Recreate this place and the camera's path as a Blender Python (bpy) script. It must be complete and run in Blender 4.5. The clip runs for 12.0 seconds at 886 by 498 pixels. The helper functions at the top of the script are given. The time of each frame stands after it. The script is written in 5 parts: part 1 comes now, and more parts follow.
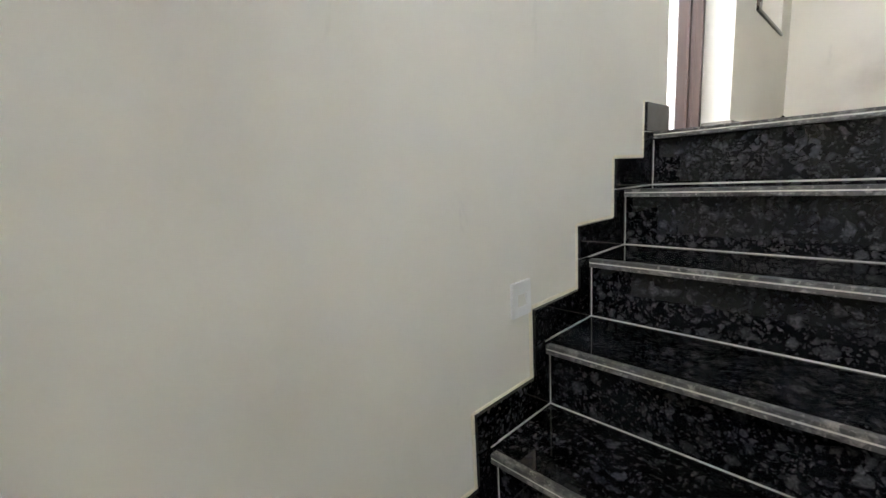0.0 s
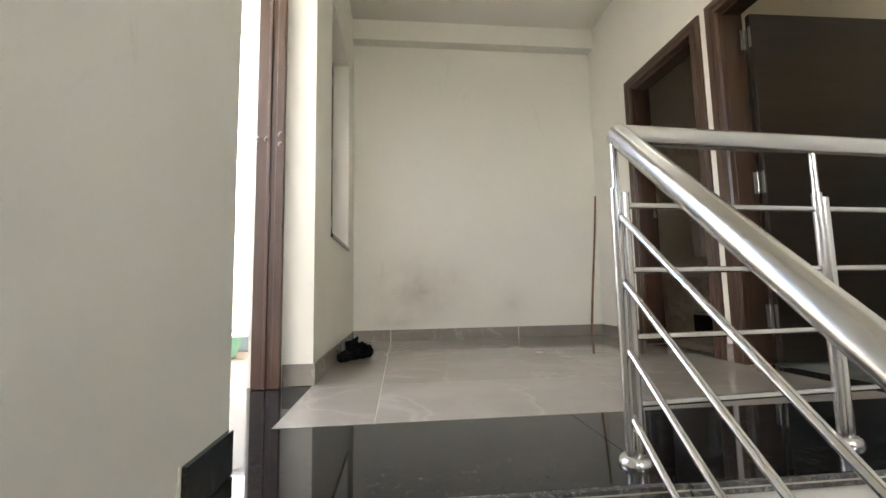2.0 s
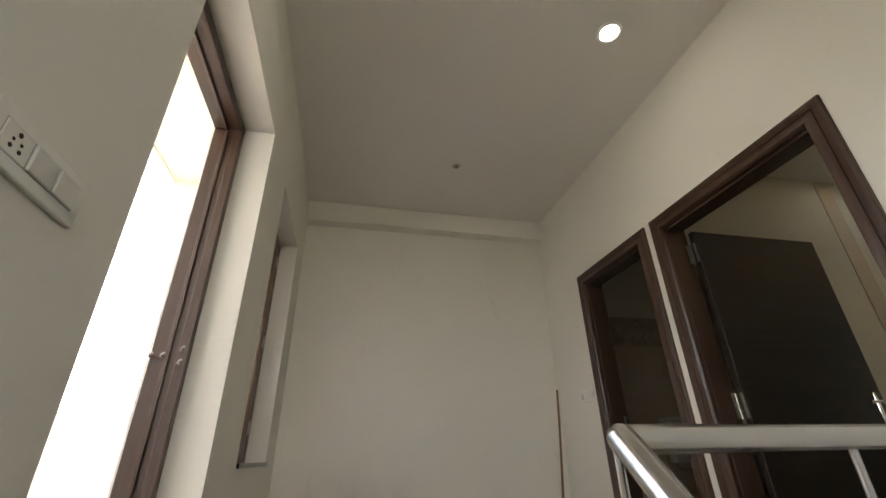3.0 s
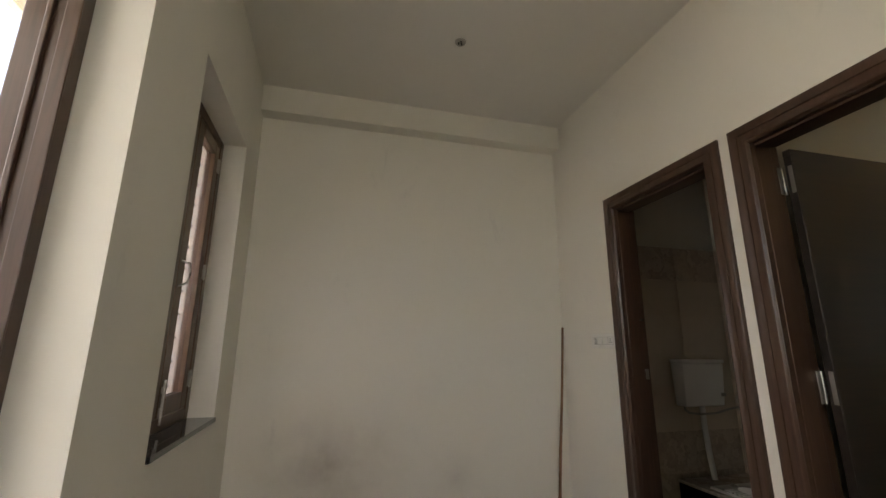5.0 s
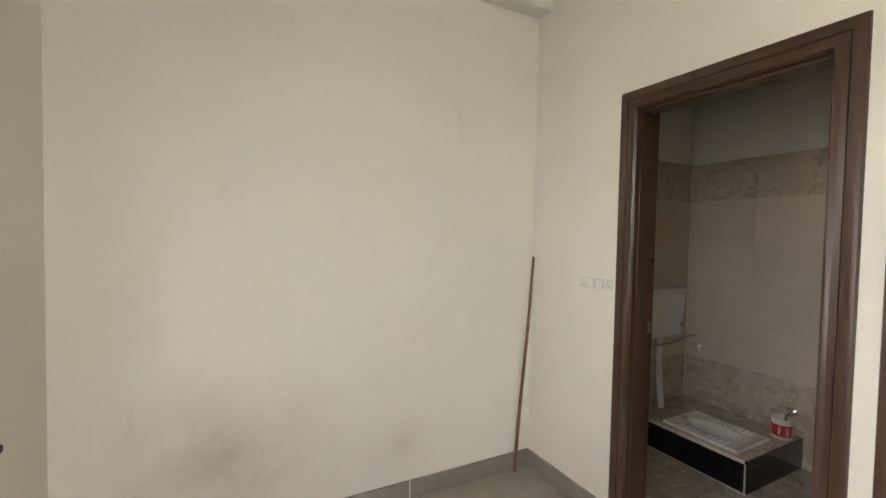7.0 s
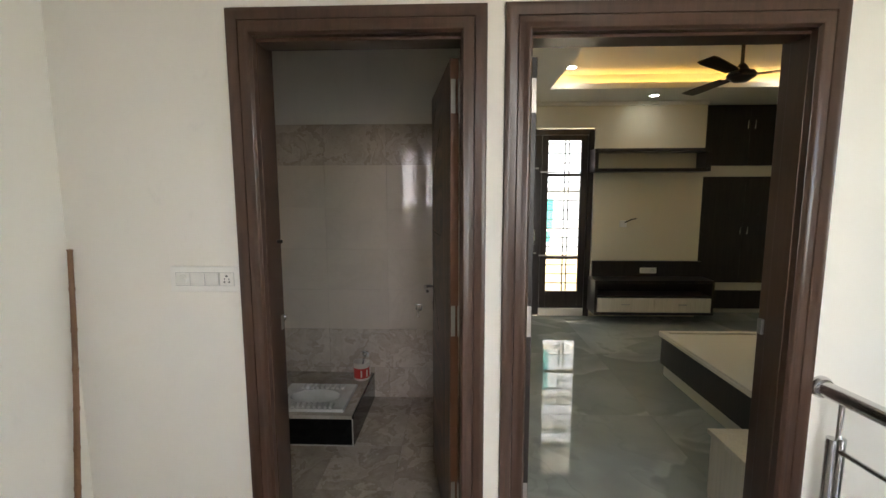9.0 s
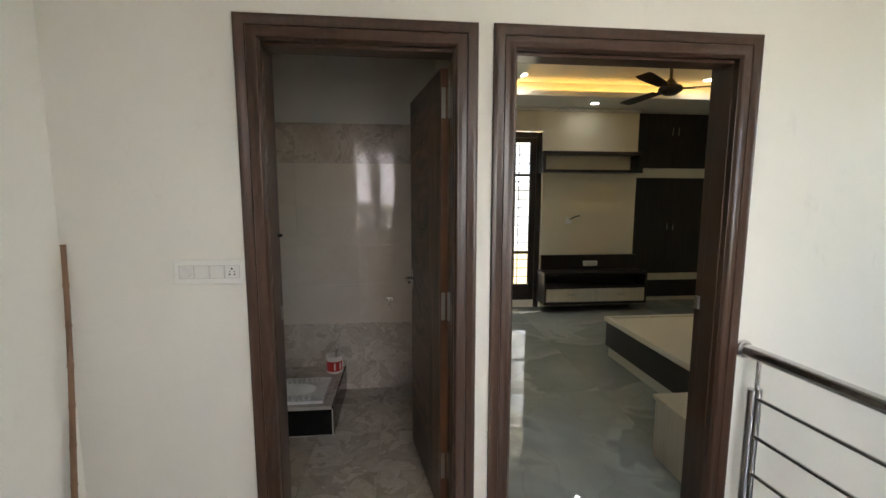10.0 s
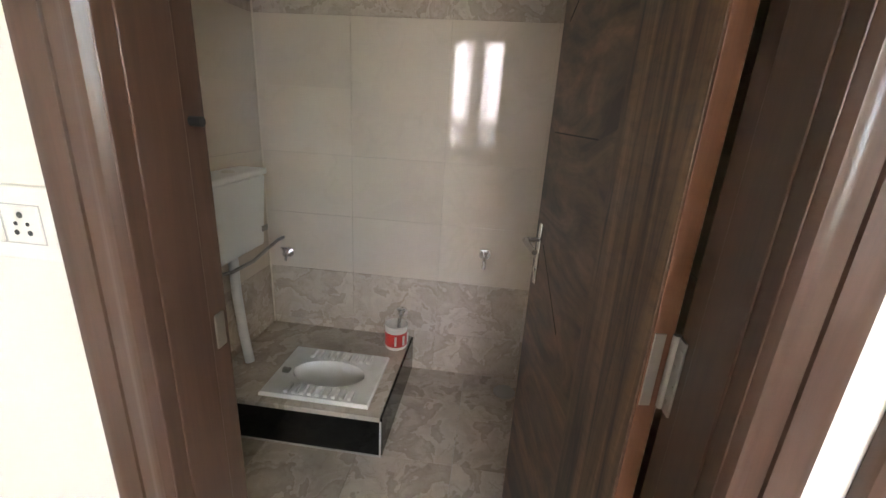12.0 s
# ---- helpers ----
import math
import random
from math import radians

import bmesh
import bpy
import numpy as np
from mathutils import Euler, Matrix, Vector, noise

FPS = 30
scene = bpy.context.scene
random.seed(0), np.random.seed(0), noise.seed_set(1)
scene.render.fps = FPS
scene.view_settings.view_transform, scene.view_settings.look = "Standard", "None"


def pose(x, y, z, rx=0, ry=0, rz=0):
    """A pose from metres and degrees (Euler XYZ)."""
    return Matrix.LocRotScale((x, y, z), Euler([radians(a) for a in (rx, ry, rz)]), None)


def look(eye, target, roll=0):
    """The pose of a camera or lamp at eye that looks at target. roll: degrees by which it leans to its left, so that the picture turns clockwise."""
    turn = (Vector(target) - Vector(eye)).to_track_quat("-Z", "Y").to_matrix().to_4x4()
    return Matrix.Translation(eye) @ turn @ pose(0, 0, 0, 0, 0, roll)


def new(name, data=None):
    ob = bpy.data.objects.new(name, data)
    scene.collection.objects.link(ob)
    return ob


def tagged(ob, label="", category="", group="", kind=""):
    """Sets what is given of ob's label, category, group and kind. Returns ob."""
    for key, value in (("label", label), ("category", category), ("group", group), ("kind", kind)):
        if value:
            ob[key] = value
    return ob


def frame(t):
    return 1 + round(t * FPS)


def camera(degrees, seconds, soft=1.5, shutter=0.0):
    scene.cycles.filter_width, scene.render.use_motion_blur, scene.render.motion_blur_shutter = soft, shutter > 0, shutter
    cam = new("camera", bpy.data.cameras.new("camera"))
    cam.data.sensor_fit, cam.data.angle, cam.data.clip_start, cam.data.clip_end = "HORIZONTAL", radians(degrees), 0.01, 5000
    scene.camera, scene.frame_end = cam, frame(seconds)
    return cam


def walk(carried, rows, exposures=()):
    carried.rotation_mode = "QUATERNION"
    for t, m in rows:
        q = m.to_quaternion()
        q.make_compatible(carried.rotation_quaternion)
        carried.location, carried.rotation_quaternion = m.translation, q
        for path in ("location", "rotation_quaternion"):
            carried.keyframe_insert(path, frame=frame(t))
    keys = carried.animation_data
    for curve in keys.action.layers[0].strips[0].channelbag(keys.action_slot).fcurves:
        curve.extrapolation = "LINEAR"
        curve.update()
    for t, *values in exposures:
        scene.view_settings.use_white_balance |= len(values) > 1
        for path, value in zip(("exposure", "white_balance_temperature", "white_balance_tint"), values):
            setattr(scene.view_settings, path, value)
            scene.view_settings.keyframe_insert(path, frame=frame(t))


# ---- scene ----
cam = camera(92.9, 12.0)

PATH = [
    (0, (0.629, -1.696, -0.119), (-0.798, -0.337, -0.458), -3.3),
    (0.5, (0.474, -1.434, -0.04), (-0.417, 0.322, -0.387), -2.2),
    (1, (0.434, -1.206, 0.105), (0.143, 0.745, -0.228), -0.9),
    (1.5, (0.49, -1.008, 0.249), (0.472, 0.97, -0.049), -1.2),
    (2, (0.418, -0.928, 0.428), (0.622, 1.051, 0.632), -1.1),
    (2.5, (0.403, -0.801, 0.634), (0.761, 1.106, 1.118), -0.7),
    (3, (0.47, -0.692, 0.812), (0.87, 1.057, 1.695), -1.2),
    (3.2, (0.47, -0.677, 0.876), (0.873, 0.941, 1.979), -1.4),
    (4.8, (0.569, -0.133, 1.137), (1.068, 1.671, 1.843), -0.1),
    (5, (0.57, -0.061, 1.159), (1.062, 1.822, 1.62), 0.3),
    (5.5, (0.584, 0.115, 1.144), (1.009, 2.058, 1.353), 1.2),
    (6, (0.558, 0.441, 1.242), (0.995, 2.389, 1.372), 1.2),
    (6.5, (0.568, 0.614, 1.444), (1.179, 2.518, 1.446), 0.9),
    (6.7, (0.558, 0.697, 1.447), (1.289, 2.558, 1.413), 1.2),
    (8.3, (1.007, 1.412, 1.498), (2.802, 2.267, 1.28), -0.8),
    (8.5, (1.005, 1.435, 1.498), (2.902, 2.022, 1.265), -0.2),
    (9, (0.831, 1.496, 1.502), (2.816, 1.568, 1.268), -0.1),
    (9.5, (0.705, 1.569, 1.504), (2.686, 1.416, 1.276), 0.5),
    (10, (0.665, 1.702, 1.492), (2.641, 1.5, 1.253), 0.1),
    (10.5, (0.856, 1.742, 1.415), (2.811, 1.563, 1.031), 0.4),
    (11, (1.255, 1.729, 1.401), (3.193, 1.651, 0.916), 1.8),
    (11.5, (1.6, 1.78, 1.347), (3.513, 1.782, 0.764), 4.4),
    (12, (1.885, 1.782, 1.373), (3.791, 1.987, 0.744), 3.4),
]
EXPOSURES = [(0.0, 4.33, 6800, 12), (1.0, 4.3, 6850, 13), (1.5, 4.23, 6950, 13), (2.0, 3.73, 7250, 13), (2.5, 3.05, 7650, 13),
             (3.0, 2.8, 7650, 14), (5.0, 2.65, 7950, 15), (5.5, 3.07, 8150, 14), (6.5, 3.85, 7850, 14), (8.5, 3.58, 7050, 12),
             (9.0, 3.74, 7050, 12), (9.5, 3.55, 6950, 12), (10.5, 3.73, 6950, 12), (11.0, 4.42, 6950, 12), (11.5, 4.48, 6950, 13),
             (12.0, 5.0, 7000, 13)]
walk(cam, [(t, look(eye, target, roll)) for t, eye, target, roll in PATH], EXPOSURES)

# ---- world and light ----
world = bpy.data.worlds.new("sky")
scene.world = world
world.use_nodes = True
wn = world.node_tree.nodes
wl = world.node_tree.links
sky = wn.new("ShaderNodeTexSky")
sky.sky_type = "NISHITA"
sky.sun_disc = False
SUN_TO = Vector((0.72, 0.30, 1.0)).normalized()
sky.sun_elevation = math.asin(SUN_TO.z)
sky.sun_rotation = math.atan2(SUN_TO.x, SUN_TO.y)
# a few cumulus clouds over the blue
wco = wn.new("ShaderNodeTexCoord")
wno = wn.new("ShaderNodeTexNoise")
wno.inputs["Scale"].default_value = 2.6
wno.inputs["Detail"].default_value = 7
wl.new(wco.outputs["Generated"], wno.inputs["Vector"])
wra = wn.new("ShaderNodeValToRGB")
wra.color_ramp.elements[0].position = 0.47
wra.color_ramp.elements[1].position = 0.60
wl.new(wno.outputs["Fac"], wra.inputs["Fac"])
wmx = wn.new("ShaderNodeMixRGB")
wmx.inputs["Color2"].default_value = (9.0, 9.2, 9.6, 1)
wl.new(wra.outputs["Color"], wmx.inputs["Fac"])
wl.new(sky.outputs["Color"], wmx.inputs["Color1"])
bg = wn["Background"]
bg.inputs["Strength"].default_value = 0.15
wl.new(wmx.outputs["Color"], bg.inputs["Color"])

sun_data = bpy.data.lights.new("sun", "SUN")
sun_data.energy = 5.0
sun_data.angle = radians(0.5)
sun_data.color = (1.0, 0.95, 0.88)
sun = new("sun", sun_data)
sun.matrix_world = look(SUN_TO * 30, (0, 0, 0))


# ---- mesh helpers ----
def box(bm, x0, x1, y0, y1, z0, z1, bevel=0.0):
    """A box between two corners, with its edges rounded by bevel."""
    made = bmesh.ops.create_cube(bm, size=1.0)["verts"]
    for v in made:
        v.co = Vector(((x0 + x1) / 2 + v.co.x * (x1 - x0), (y0 + y1) / 2 + v.co.y * (y1 - y0), (z0 + z1) / 2 + v.co.z * (z1 - z0)))
    if bevel:
        edges = {e for v in made for e in v.link_edges}
        bmesh.ops.bevel(bm, geom=list(edges), offset=bevel, segments=2, affect="EDGES", profile=0.5)
    return bm


def rod(bm, a, b, r, seg=14, r2=None):
    """A round rod from a to b."""
    a, b = Vector(a), Vector(b)
    d = b - a
    m = Matrix.Translation((a + b) / 2) @ d.to_track_quat("Z", "Y").to_matrix().to_4x4()
    bmesh.ops.create_cone(bm, cap_ends=True, segments=seg, radius1=r, radius2=r if r2 is None else r2, depth=d.length, matrix=m)
    return bm


def pipe(bm, pts, r, seg=10):
    """A bent tube along points."""
    pts = [Vector(p) for p in pts]
    rings = []
    up = Vector((0.13, 0.21, 0.97))
    for i, p in enumerate(pts):
        d = (pts[min(i + 1, len(pts) - 1)] - pts[max(i - 1, 0)]).normalized()
        s = d.cross(up).normalized()
        n = s.cross(d)
        rings.append([bm.verts.new(p + r * (s * math.cos(2 * math.pi * k / seg) + n * math.sin(2 * math.pi * k / seg))) for k in range(seg)])
    for i in range(len(rings) - 1):
        for k in range(seg):
            bm.faces.new((rings[i][k], rings[i][(k + 1) % seg], rings[i + 1][(k + 1) % seg], rings[i + 1][k]))
    bm.faces.new(rings[0][::-1])
    bm.faces.new(rings[-1])
    return bm


def lathe(bm, prof, seg=24, at=(0, 0, 0)):
    """A turned shape: (radius, height) points round the z axis through at."""
    at = Vector(at)
    rings = []
    for r, z in prof:
        rings.append([bm.verts.new(at + Vector((r * math.cos(2 * math.pi * k / seg), r * math.sin(2 * math.pi * k / seg), z))) for k in range(seg)])
    for i in range(len(rings) - 1):
        for k in range(seg):
            bm.faces.new((rings[i][k], rings[i][(k + 1) % seg], rings[i + 1][(k + 1) % seg], rings[i + 1][k]))
    return bm


BASE = {}


def thing(name, at=(0, 0, 0), label="", category="", group="", kind="", turn=0.0):
    ob = new(name)
    ob.matrix_basis = pose(*at, 0, 0, turn)
    ob.empty_display_size = 0.1
    BASE[ob.name] = Vector(at)
    return tagged(ob, label, category, group, kind)


def mesh_of(name, bm, material, smooth=False):
    bmesh.ops.recalc_face_normals(bm, faces=bm.faces)
    me = bpy.data.meshes.new(name)
    bm.to_mesh(me)
    bm.free()
    me.materials.append(material)
    if smooth:
        me.shade_smooth()
        me.set_sharp_from_angle(angle=radians(40))
    return me


def part(name, bm, material, parent, label="", smooth=False, local=False):
    """One mesh under a thing or a part. Points are given in the world, or in the thing's own frame if local."""
    base = BASE[parent.name]
    if not local:
        bmesh.ops.translate(bm, verts=bm.verts, vec=-base)
    ob = new(name, mesh_of(name, bm, material, smooth))
    ob.parent = parent
    BASE[ob.name] = base
    return tagged(ob, label)


def struct(name, bm, material, label="", category="", smooth=False, kind="structure"):
    ob = new(name, mesh_of(name, bm, material, smooth))
    BASE[ob.name] = Vector((0, 0, 0))
    return tagged(ob, label, category, "", kind)


def wall_with(bm, axis, a0, a1, b0, b1, z0, z1, holes=()):
    """A wall slab a0..a1 thick, b0..b1 long, with holes (b0, b1, z0, z1). axis: the way across it, 'x' or 'y'."""
    def put(p0, p1, q0, q1):
        if p1 - p0 > 1e-4 and q1 - q0 > 1e-4:
            box(bm, *((a0, a1, p0, p1) if axis == "x" else (p0, p1, a0, a1)), q0, q1)
    at = b0
    for h0, h1, k0, k1 in sorted(holes):
        put(at, h0, z0, z1)
        put(h0, h1, z0, k0)
        put(h0, h1, k1, z1)
        at = h1
    put(at, b1, z0, z1)
    return bm


# ---- materials ----
def material(name, color, rough=0.5, metal=0.0, spec=0.5):
    m = bpy.data.materials.new(name)
    m.use_nodes = True
    b = m.node_tree.nodes["Principled BSDF"]
    b.inputs["Base Color"].default_value = (*color, 1)
    b.inputs["Roughness"].default_value = rough
    b.inputs["Metallic"].default_value = metal
    b.inputs["Specular IOR Level"].default_value = spec
    return m


def node(m, kind, **vals):
    n = m.node_tree.nodes.new(kind)
    for k, v in vals.items():
        n.inputs[k].default_value = v
    return n


def link(m, a, b):
    m.node_tree.links.new(a, b)


def coords(m, scale=(1, 1, 1), jitter=False):
    """Object coordinates, stretched; jitter shifts them from piece to piece."""
    c = m.node_tree.nodes.new("ShaderNodeTexCoord")
    mp = m.node_tree.nodes.new("ShaderNodeMapping")
    mp.inputs["Scale"].default_value = scale
    link(m, c.outputs["Object"], mp.inputs["Vector"])
    if jitter:
        info = m.node_tree.nodes.new("ShaderNodeObjectInfo")
        mul = m.node_tree.nodes.new("ShaderNodeVectorMath")
        mul.operation = "MULTIPLY"
        mul.inputs[1].default_value = (37.0, 53.0, 71.0)
        comb = m.node_tree.nodes.new("ShaderNodeCombineXYZ")
        for k in range(3):
            link(m, info.outputs["Random"], comb.inputs[k])
        link(m, comb.outputs[0], mul.inputs[0])
        link(m, mul.outputs[0], mp.inputs["Location"])
    return mp.outputs["Vector"]


def noise_tex(m, vec, scale, detail=4, rough=0.55, distort=0.0):
    n = node(m, "ShaderNodeTexNoise", Scale=scale, Detail=detail, Roughness=rough, Distortion=distort)
    link(m, vec, n.inputs["Vector"])
    return n.outputs["Fac"]


def ramp(m, fac, stops):
    r = m.node_tree.nodes.new("ShaderNodeValToRGB")
    while len(r.color_ramp.elements) < len(stops):
        r.color_ramp.elements.new(0.5)
    for e, (p, c) in zip(r.color_ramp.elements, stops):
        e.position, e.color = p, (*c, 1)
    link(m, fac, r.inputs["Fac"])
    return r.outputs["Color"]


def mixed(m, fac, a, b, mode="MIX"):
    x = m.node_tree.nodes.new("ShaderNodeMixRGB")
    x.blend_type = mode
    for sock, v in ((x.inputs["Fac"], fac), (x.inputs["Color1"], a), (x.inputs["Color2"], b)):
        if isinstance(v, (int, float)):
            sock.default_value = v
        elif isinstance(v, tuple):
            sock.default_value = (*v, 1)
        else:
            link(m, v, sock)
    return x.outputs["Color"]


def finish(m, color=None, rough=None, height=None, bump=0.1, dist=0.01):
    b = m.node_tree.nodes["Principled BSDF"]
    if color is not None:
        link(m, color, b.inputs["Base Color"])
    if rough is not None:
        r = m.node_tree.nodes.new("ShaderNodeMapRange")
        r.inputs["To Min"].default_value, r.inputs["To Max"].default_value = rough[1], rough[2]
        link(m, rough[0], r.inputs["Value"])
        link(m, r.outputs[0], b.inputs["Roughness"])
    if height is not None:
        u = node(m, "ShaderNodeBump", Strength=bump, Distance=dist)
        link(m, height, u.inputs["Height"])
        link(m, u.outputs["Normal"], b.inputs["Normal"])
    return m


def make_paint(name, base, dirt, stain=None, spots=True):
    """Emulsion paint: roller texture, faint mottling and hand marks."""
    m = material(name, base, 0.62, 0, 0.35)
    v = coords(m)
    big = noise_tex(m, v, 1.3, 5, 0.6)
    fine = noise_tex(m, v, 160, 3)
    col = mixed(m, ramp(m, big, [(0.35, (0, 0, 0)), (0.85, (0.5, 0.5, 0.5))]), base, dirt)
    if spots:
        marks = noise_tex(m, coords(m, (5.0, 5.0, 2.2)), 1.0, 6, 0.7, 0.6)
        col = mixed(m, ramp(m, marks, [(0.63, (0, 0, 0)), (0.85, (0.55, 0.55, 0.55))]), col, tuple(0.78 * c for c in dirt))
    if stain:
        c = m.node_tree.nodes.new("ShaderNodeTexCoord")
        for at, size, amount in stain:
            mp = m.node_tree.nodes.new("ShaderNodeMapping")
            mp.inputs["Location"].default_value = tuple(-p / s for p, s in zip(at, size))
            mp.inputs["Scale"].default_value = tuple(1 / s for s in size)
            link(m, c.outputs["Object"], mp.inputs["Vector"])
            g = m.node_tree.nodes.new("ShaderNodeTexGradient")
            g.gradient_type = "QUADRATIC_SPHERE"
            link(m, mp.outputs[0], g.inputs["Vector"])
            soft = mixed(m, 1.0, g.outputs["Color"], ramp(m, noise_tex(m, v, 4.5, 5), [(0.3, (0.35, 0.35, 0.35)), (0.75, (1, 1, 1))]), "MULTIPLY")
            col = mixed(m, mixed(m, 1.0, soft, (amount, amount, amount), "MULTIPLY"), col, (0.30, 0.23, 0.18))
    return finish(m, col, (big, 0.55, 0.7), fine, 0.06, 0.003)


cream = make_paint("cream_emulsion", (0.82, 0.785, 0.70), (0.73, 0.70, 0.63))
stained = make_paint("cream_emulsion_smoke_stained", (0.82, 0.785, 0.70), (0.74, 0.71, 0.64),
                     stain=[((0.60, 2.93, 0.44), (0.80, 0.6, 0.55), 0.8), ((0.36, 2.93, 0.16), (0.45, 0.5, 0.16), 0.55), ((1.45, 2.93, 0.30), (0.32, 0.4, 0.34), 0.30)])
grubby = make_paint("cream_emulsion_hand_marked", (0.81, 0.785, 0.715), (0.61, 0.59, 0.54),
                    stain=[((0.0, -1.55, 0.15), (0.4, 0.42, 0.75), 0.42), ((0.0, -1.95, -0.35), (0.4, 0.34, 0.4), 0.40), ((0.0, -1.0, 0.55), (0.4, 0.3, 0.5), 0.26), ((0.0, -0.72, 0.75), (0.4, 0.16, 0.5), 0.26), ((0.0, -1.45, -0.45), (0.4, 0.2, 0.25), 0.30)])
ceiling_white = make_paint("ceiling_white", (0.80, 0.77, 0.71), (0.74, 0.71, 0.65), spots=False)
white_paint = make_paint("outdoor_white_paint", (0.84, 0.84, 0.82), (0.70, 0.69, 0.66))
sage = make_paint("pale_sage_emulsion", (0.70, 0.72, 0.60), (0.64, 0.66, 0.54), spots=False)
tv_beige = make_paint("beige_emulsion", (0.72, 0.66, 0.52), (0.66, 0.60, 0.47), spots=False)


def make_granite(name, polished=True):
    """Black pearl granite: dark ground with grey-brown feldspar flakes."""
    m = material(name, (0.02, 0.02, 0.02), 0.1, 0.0, 0.38)
    v = coords(m, jitter=True)
    warp = node(m, "ShaderNodeTexNoise", Scale=14.0, Detail=3)
    link(m, v, warp.inputs["Vector"])
    vv = mixed(m, 0.05, v, warp.outputs["Color"])
    warp2 = node(m, "ShaderNodeTexNoise", Scale=85.0, Detail=3)
    link(m, v, warp2.inputs["Vector"])
    vv = mixed(m, 0.016, vv, warp2.outputs["Color"])
    patch = noise_tex(m, v, 5, 4)
    if polished:
        dark, mid, pale = (0.0028, 0.003, 0.0036), (0.007, 0.007, 0.0075), (0.098, 0.096, 0.100)
    else:
        dark, mid, pale = (0.05, 0.048, 0.045), (0.15, 0.14, 0.125), (0.42, 0.40, 0.36)
    col = dark
    grain = ramp(m, noise_tex(m, v, 170, 5, 0.75), [(0.30, (0.10, 0.10, 0.10)), (0.70, (1, 1, 1))])
    for scale, floor_at, gain in ((34.0, 0.42, 0.75), (64.0, 0.50, 0.8), (150.0, 0.62, 1.0)):
        a = node(m, "ShaderNodeTexVoronoi", Scale=scale, Randomness=1.0)
        link(m, vv, a.inputs["Vector"])
        sep = m.node_tree.nodes.new("ShaderNodeSeparateColor")
        link(m, a.outputs["Color"], sep.inputs[0])
        pick = ramp(m, sep.outputs[0], [(floor_at, (0, 0, 0)), (1.0, (gain, gain, gain))])
        body = ramp(m, a.outputs["Distance"], [(0.30, (1, 1, 1)), (0.58, (0, 0, 0))])
        amount = mixed(m, 1.0, mixed(m, 1.0, pick, body, "MULTIPLY"), grain, "MULTIPLY")
        col = mixed(m, amount, col, pale)
    col = mixed(m, ramp(m, patch, [(0.40, (0, 0, 0)), (0.7, (0.30, 0.30, 0.30))]), col, mid)
    dust = noise_tex(m, v, 9, 5, 0.7)
    col = mixed(m, ramp(m, dust, [(0.55, (0, 0, 0)), (0.9, (0.05, 0.05, 0.05))]), col, (0.35, 0.32, 0.28))
    return finish(m, col, (dust, 0.03, 0.06) if polished else (dust, 0.35, 0.6), sep.outputs[0], 0.0 if polished else 0.25, 0.001)


granite = make_granite("polished_black_granite")
granite_edge = make_granite("rough_grey_granite_edge", False)
groove = finish(material("pale_groove", (0.55, 0.52, 0.45), 0.6))
bath_grout = material("beige_tile_grout", (0.70, 0.605, 0.50), 0.6)
filler = finish(material("cream_filler", (0.80, 0.74, 0.60), 0.8))
grout = material("cement_grout", (0.48, 0.45, 0.40), 0.85)


def make_marble(name, ground, cloud, vein, scale, gloss, joint=True, sharp=0.06, veins=0.8, spread=0.10):
    """Marble-look vitrified tile, its print shifted from tile to tile."""
    m = material(name, ground, 0.1)
    v = coords(m, jitter=True)
    warp = node(m, "ShaderNodeTexNoise", Scale=scale * 1.2, Detail=5, Roughness=0.6)
    link(m, v, warp.inputs["Vector"])
    vv = mixed(m, 0.22, v, warp.outputs["Color"])
    clouds = noise_tex(m, vv, scale * 0.9, 6, 0.62)
    col = ramp(m, clouds, [(0.30, cloud), (0.66, ground)])
    w = node(m, "ShaderNodeTexNoise", Scale=scale * 0.8, Detail=4, Roughness=0.5, Distortion=1.1)
    link(m, vv, w.inputs["Vector"])
    line = ramp(m, w.outputs["Fac"], [(0.5 - sharp, (0, 0, 0)), (0.5, (veins, veins, veins)), (0.5 + sharp * 0.35, (0, 0, 0))])
    col = mixed(m, line, col, vein)
    smear = noise_tex(m, v, 3.0, 4)
    return finish(m, col, (smear, gloss, gloss + spread))


floor_tile = make_marble("grey_beige_floor_tile", (0.36, 0.325, 0.28), (0.27, 0.24, 0.205), (0.52, 0.49, 0.44), 1.6, 0.05, sharp=0.02, veins=0.22)
skirt_tile = make_marble("grey_beige_skirting_tile", (0.30, 0.27, 0.23), (0.23, 0.205, 0.175), (0.45, 0.42, 0.37), 2.2, 0.16, sharp=0.02, veins=0.4)


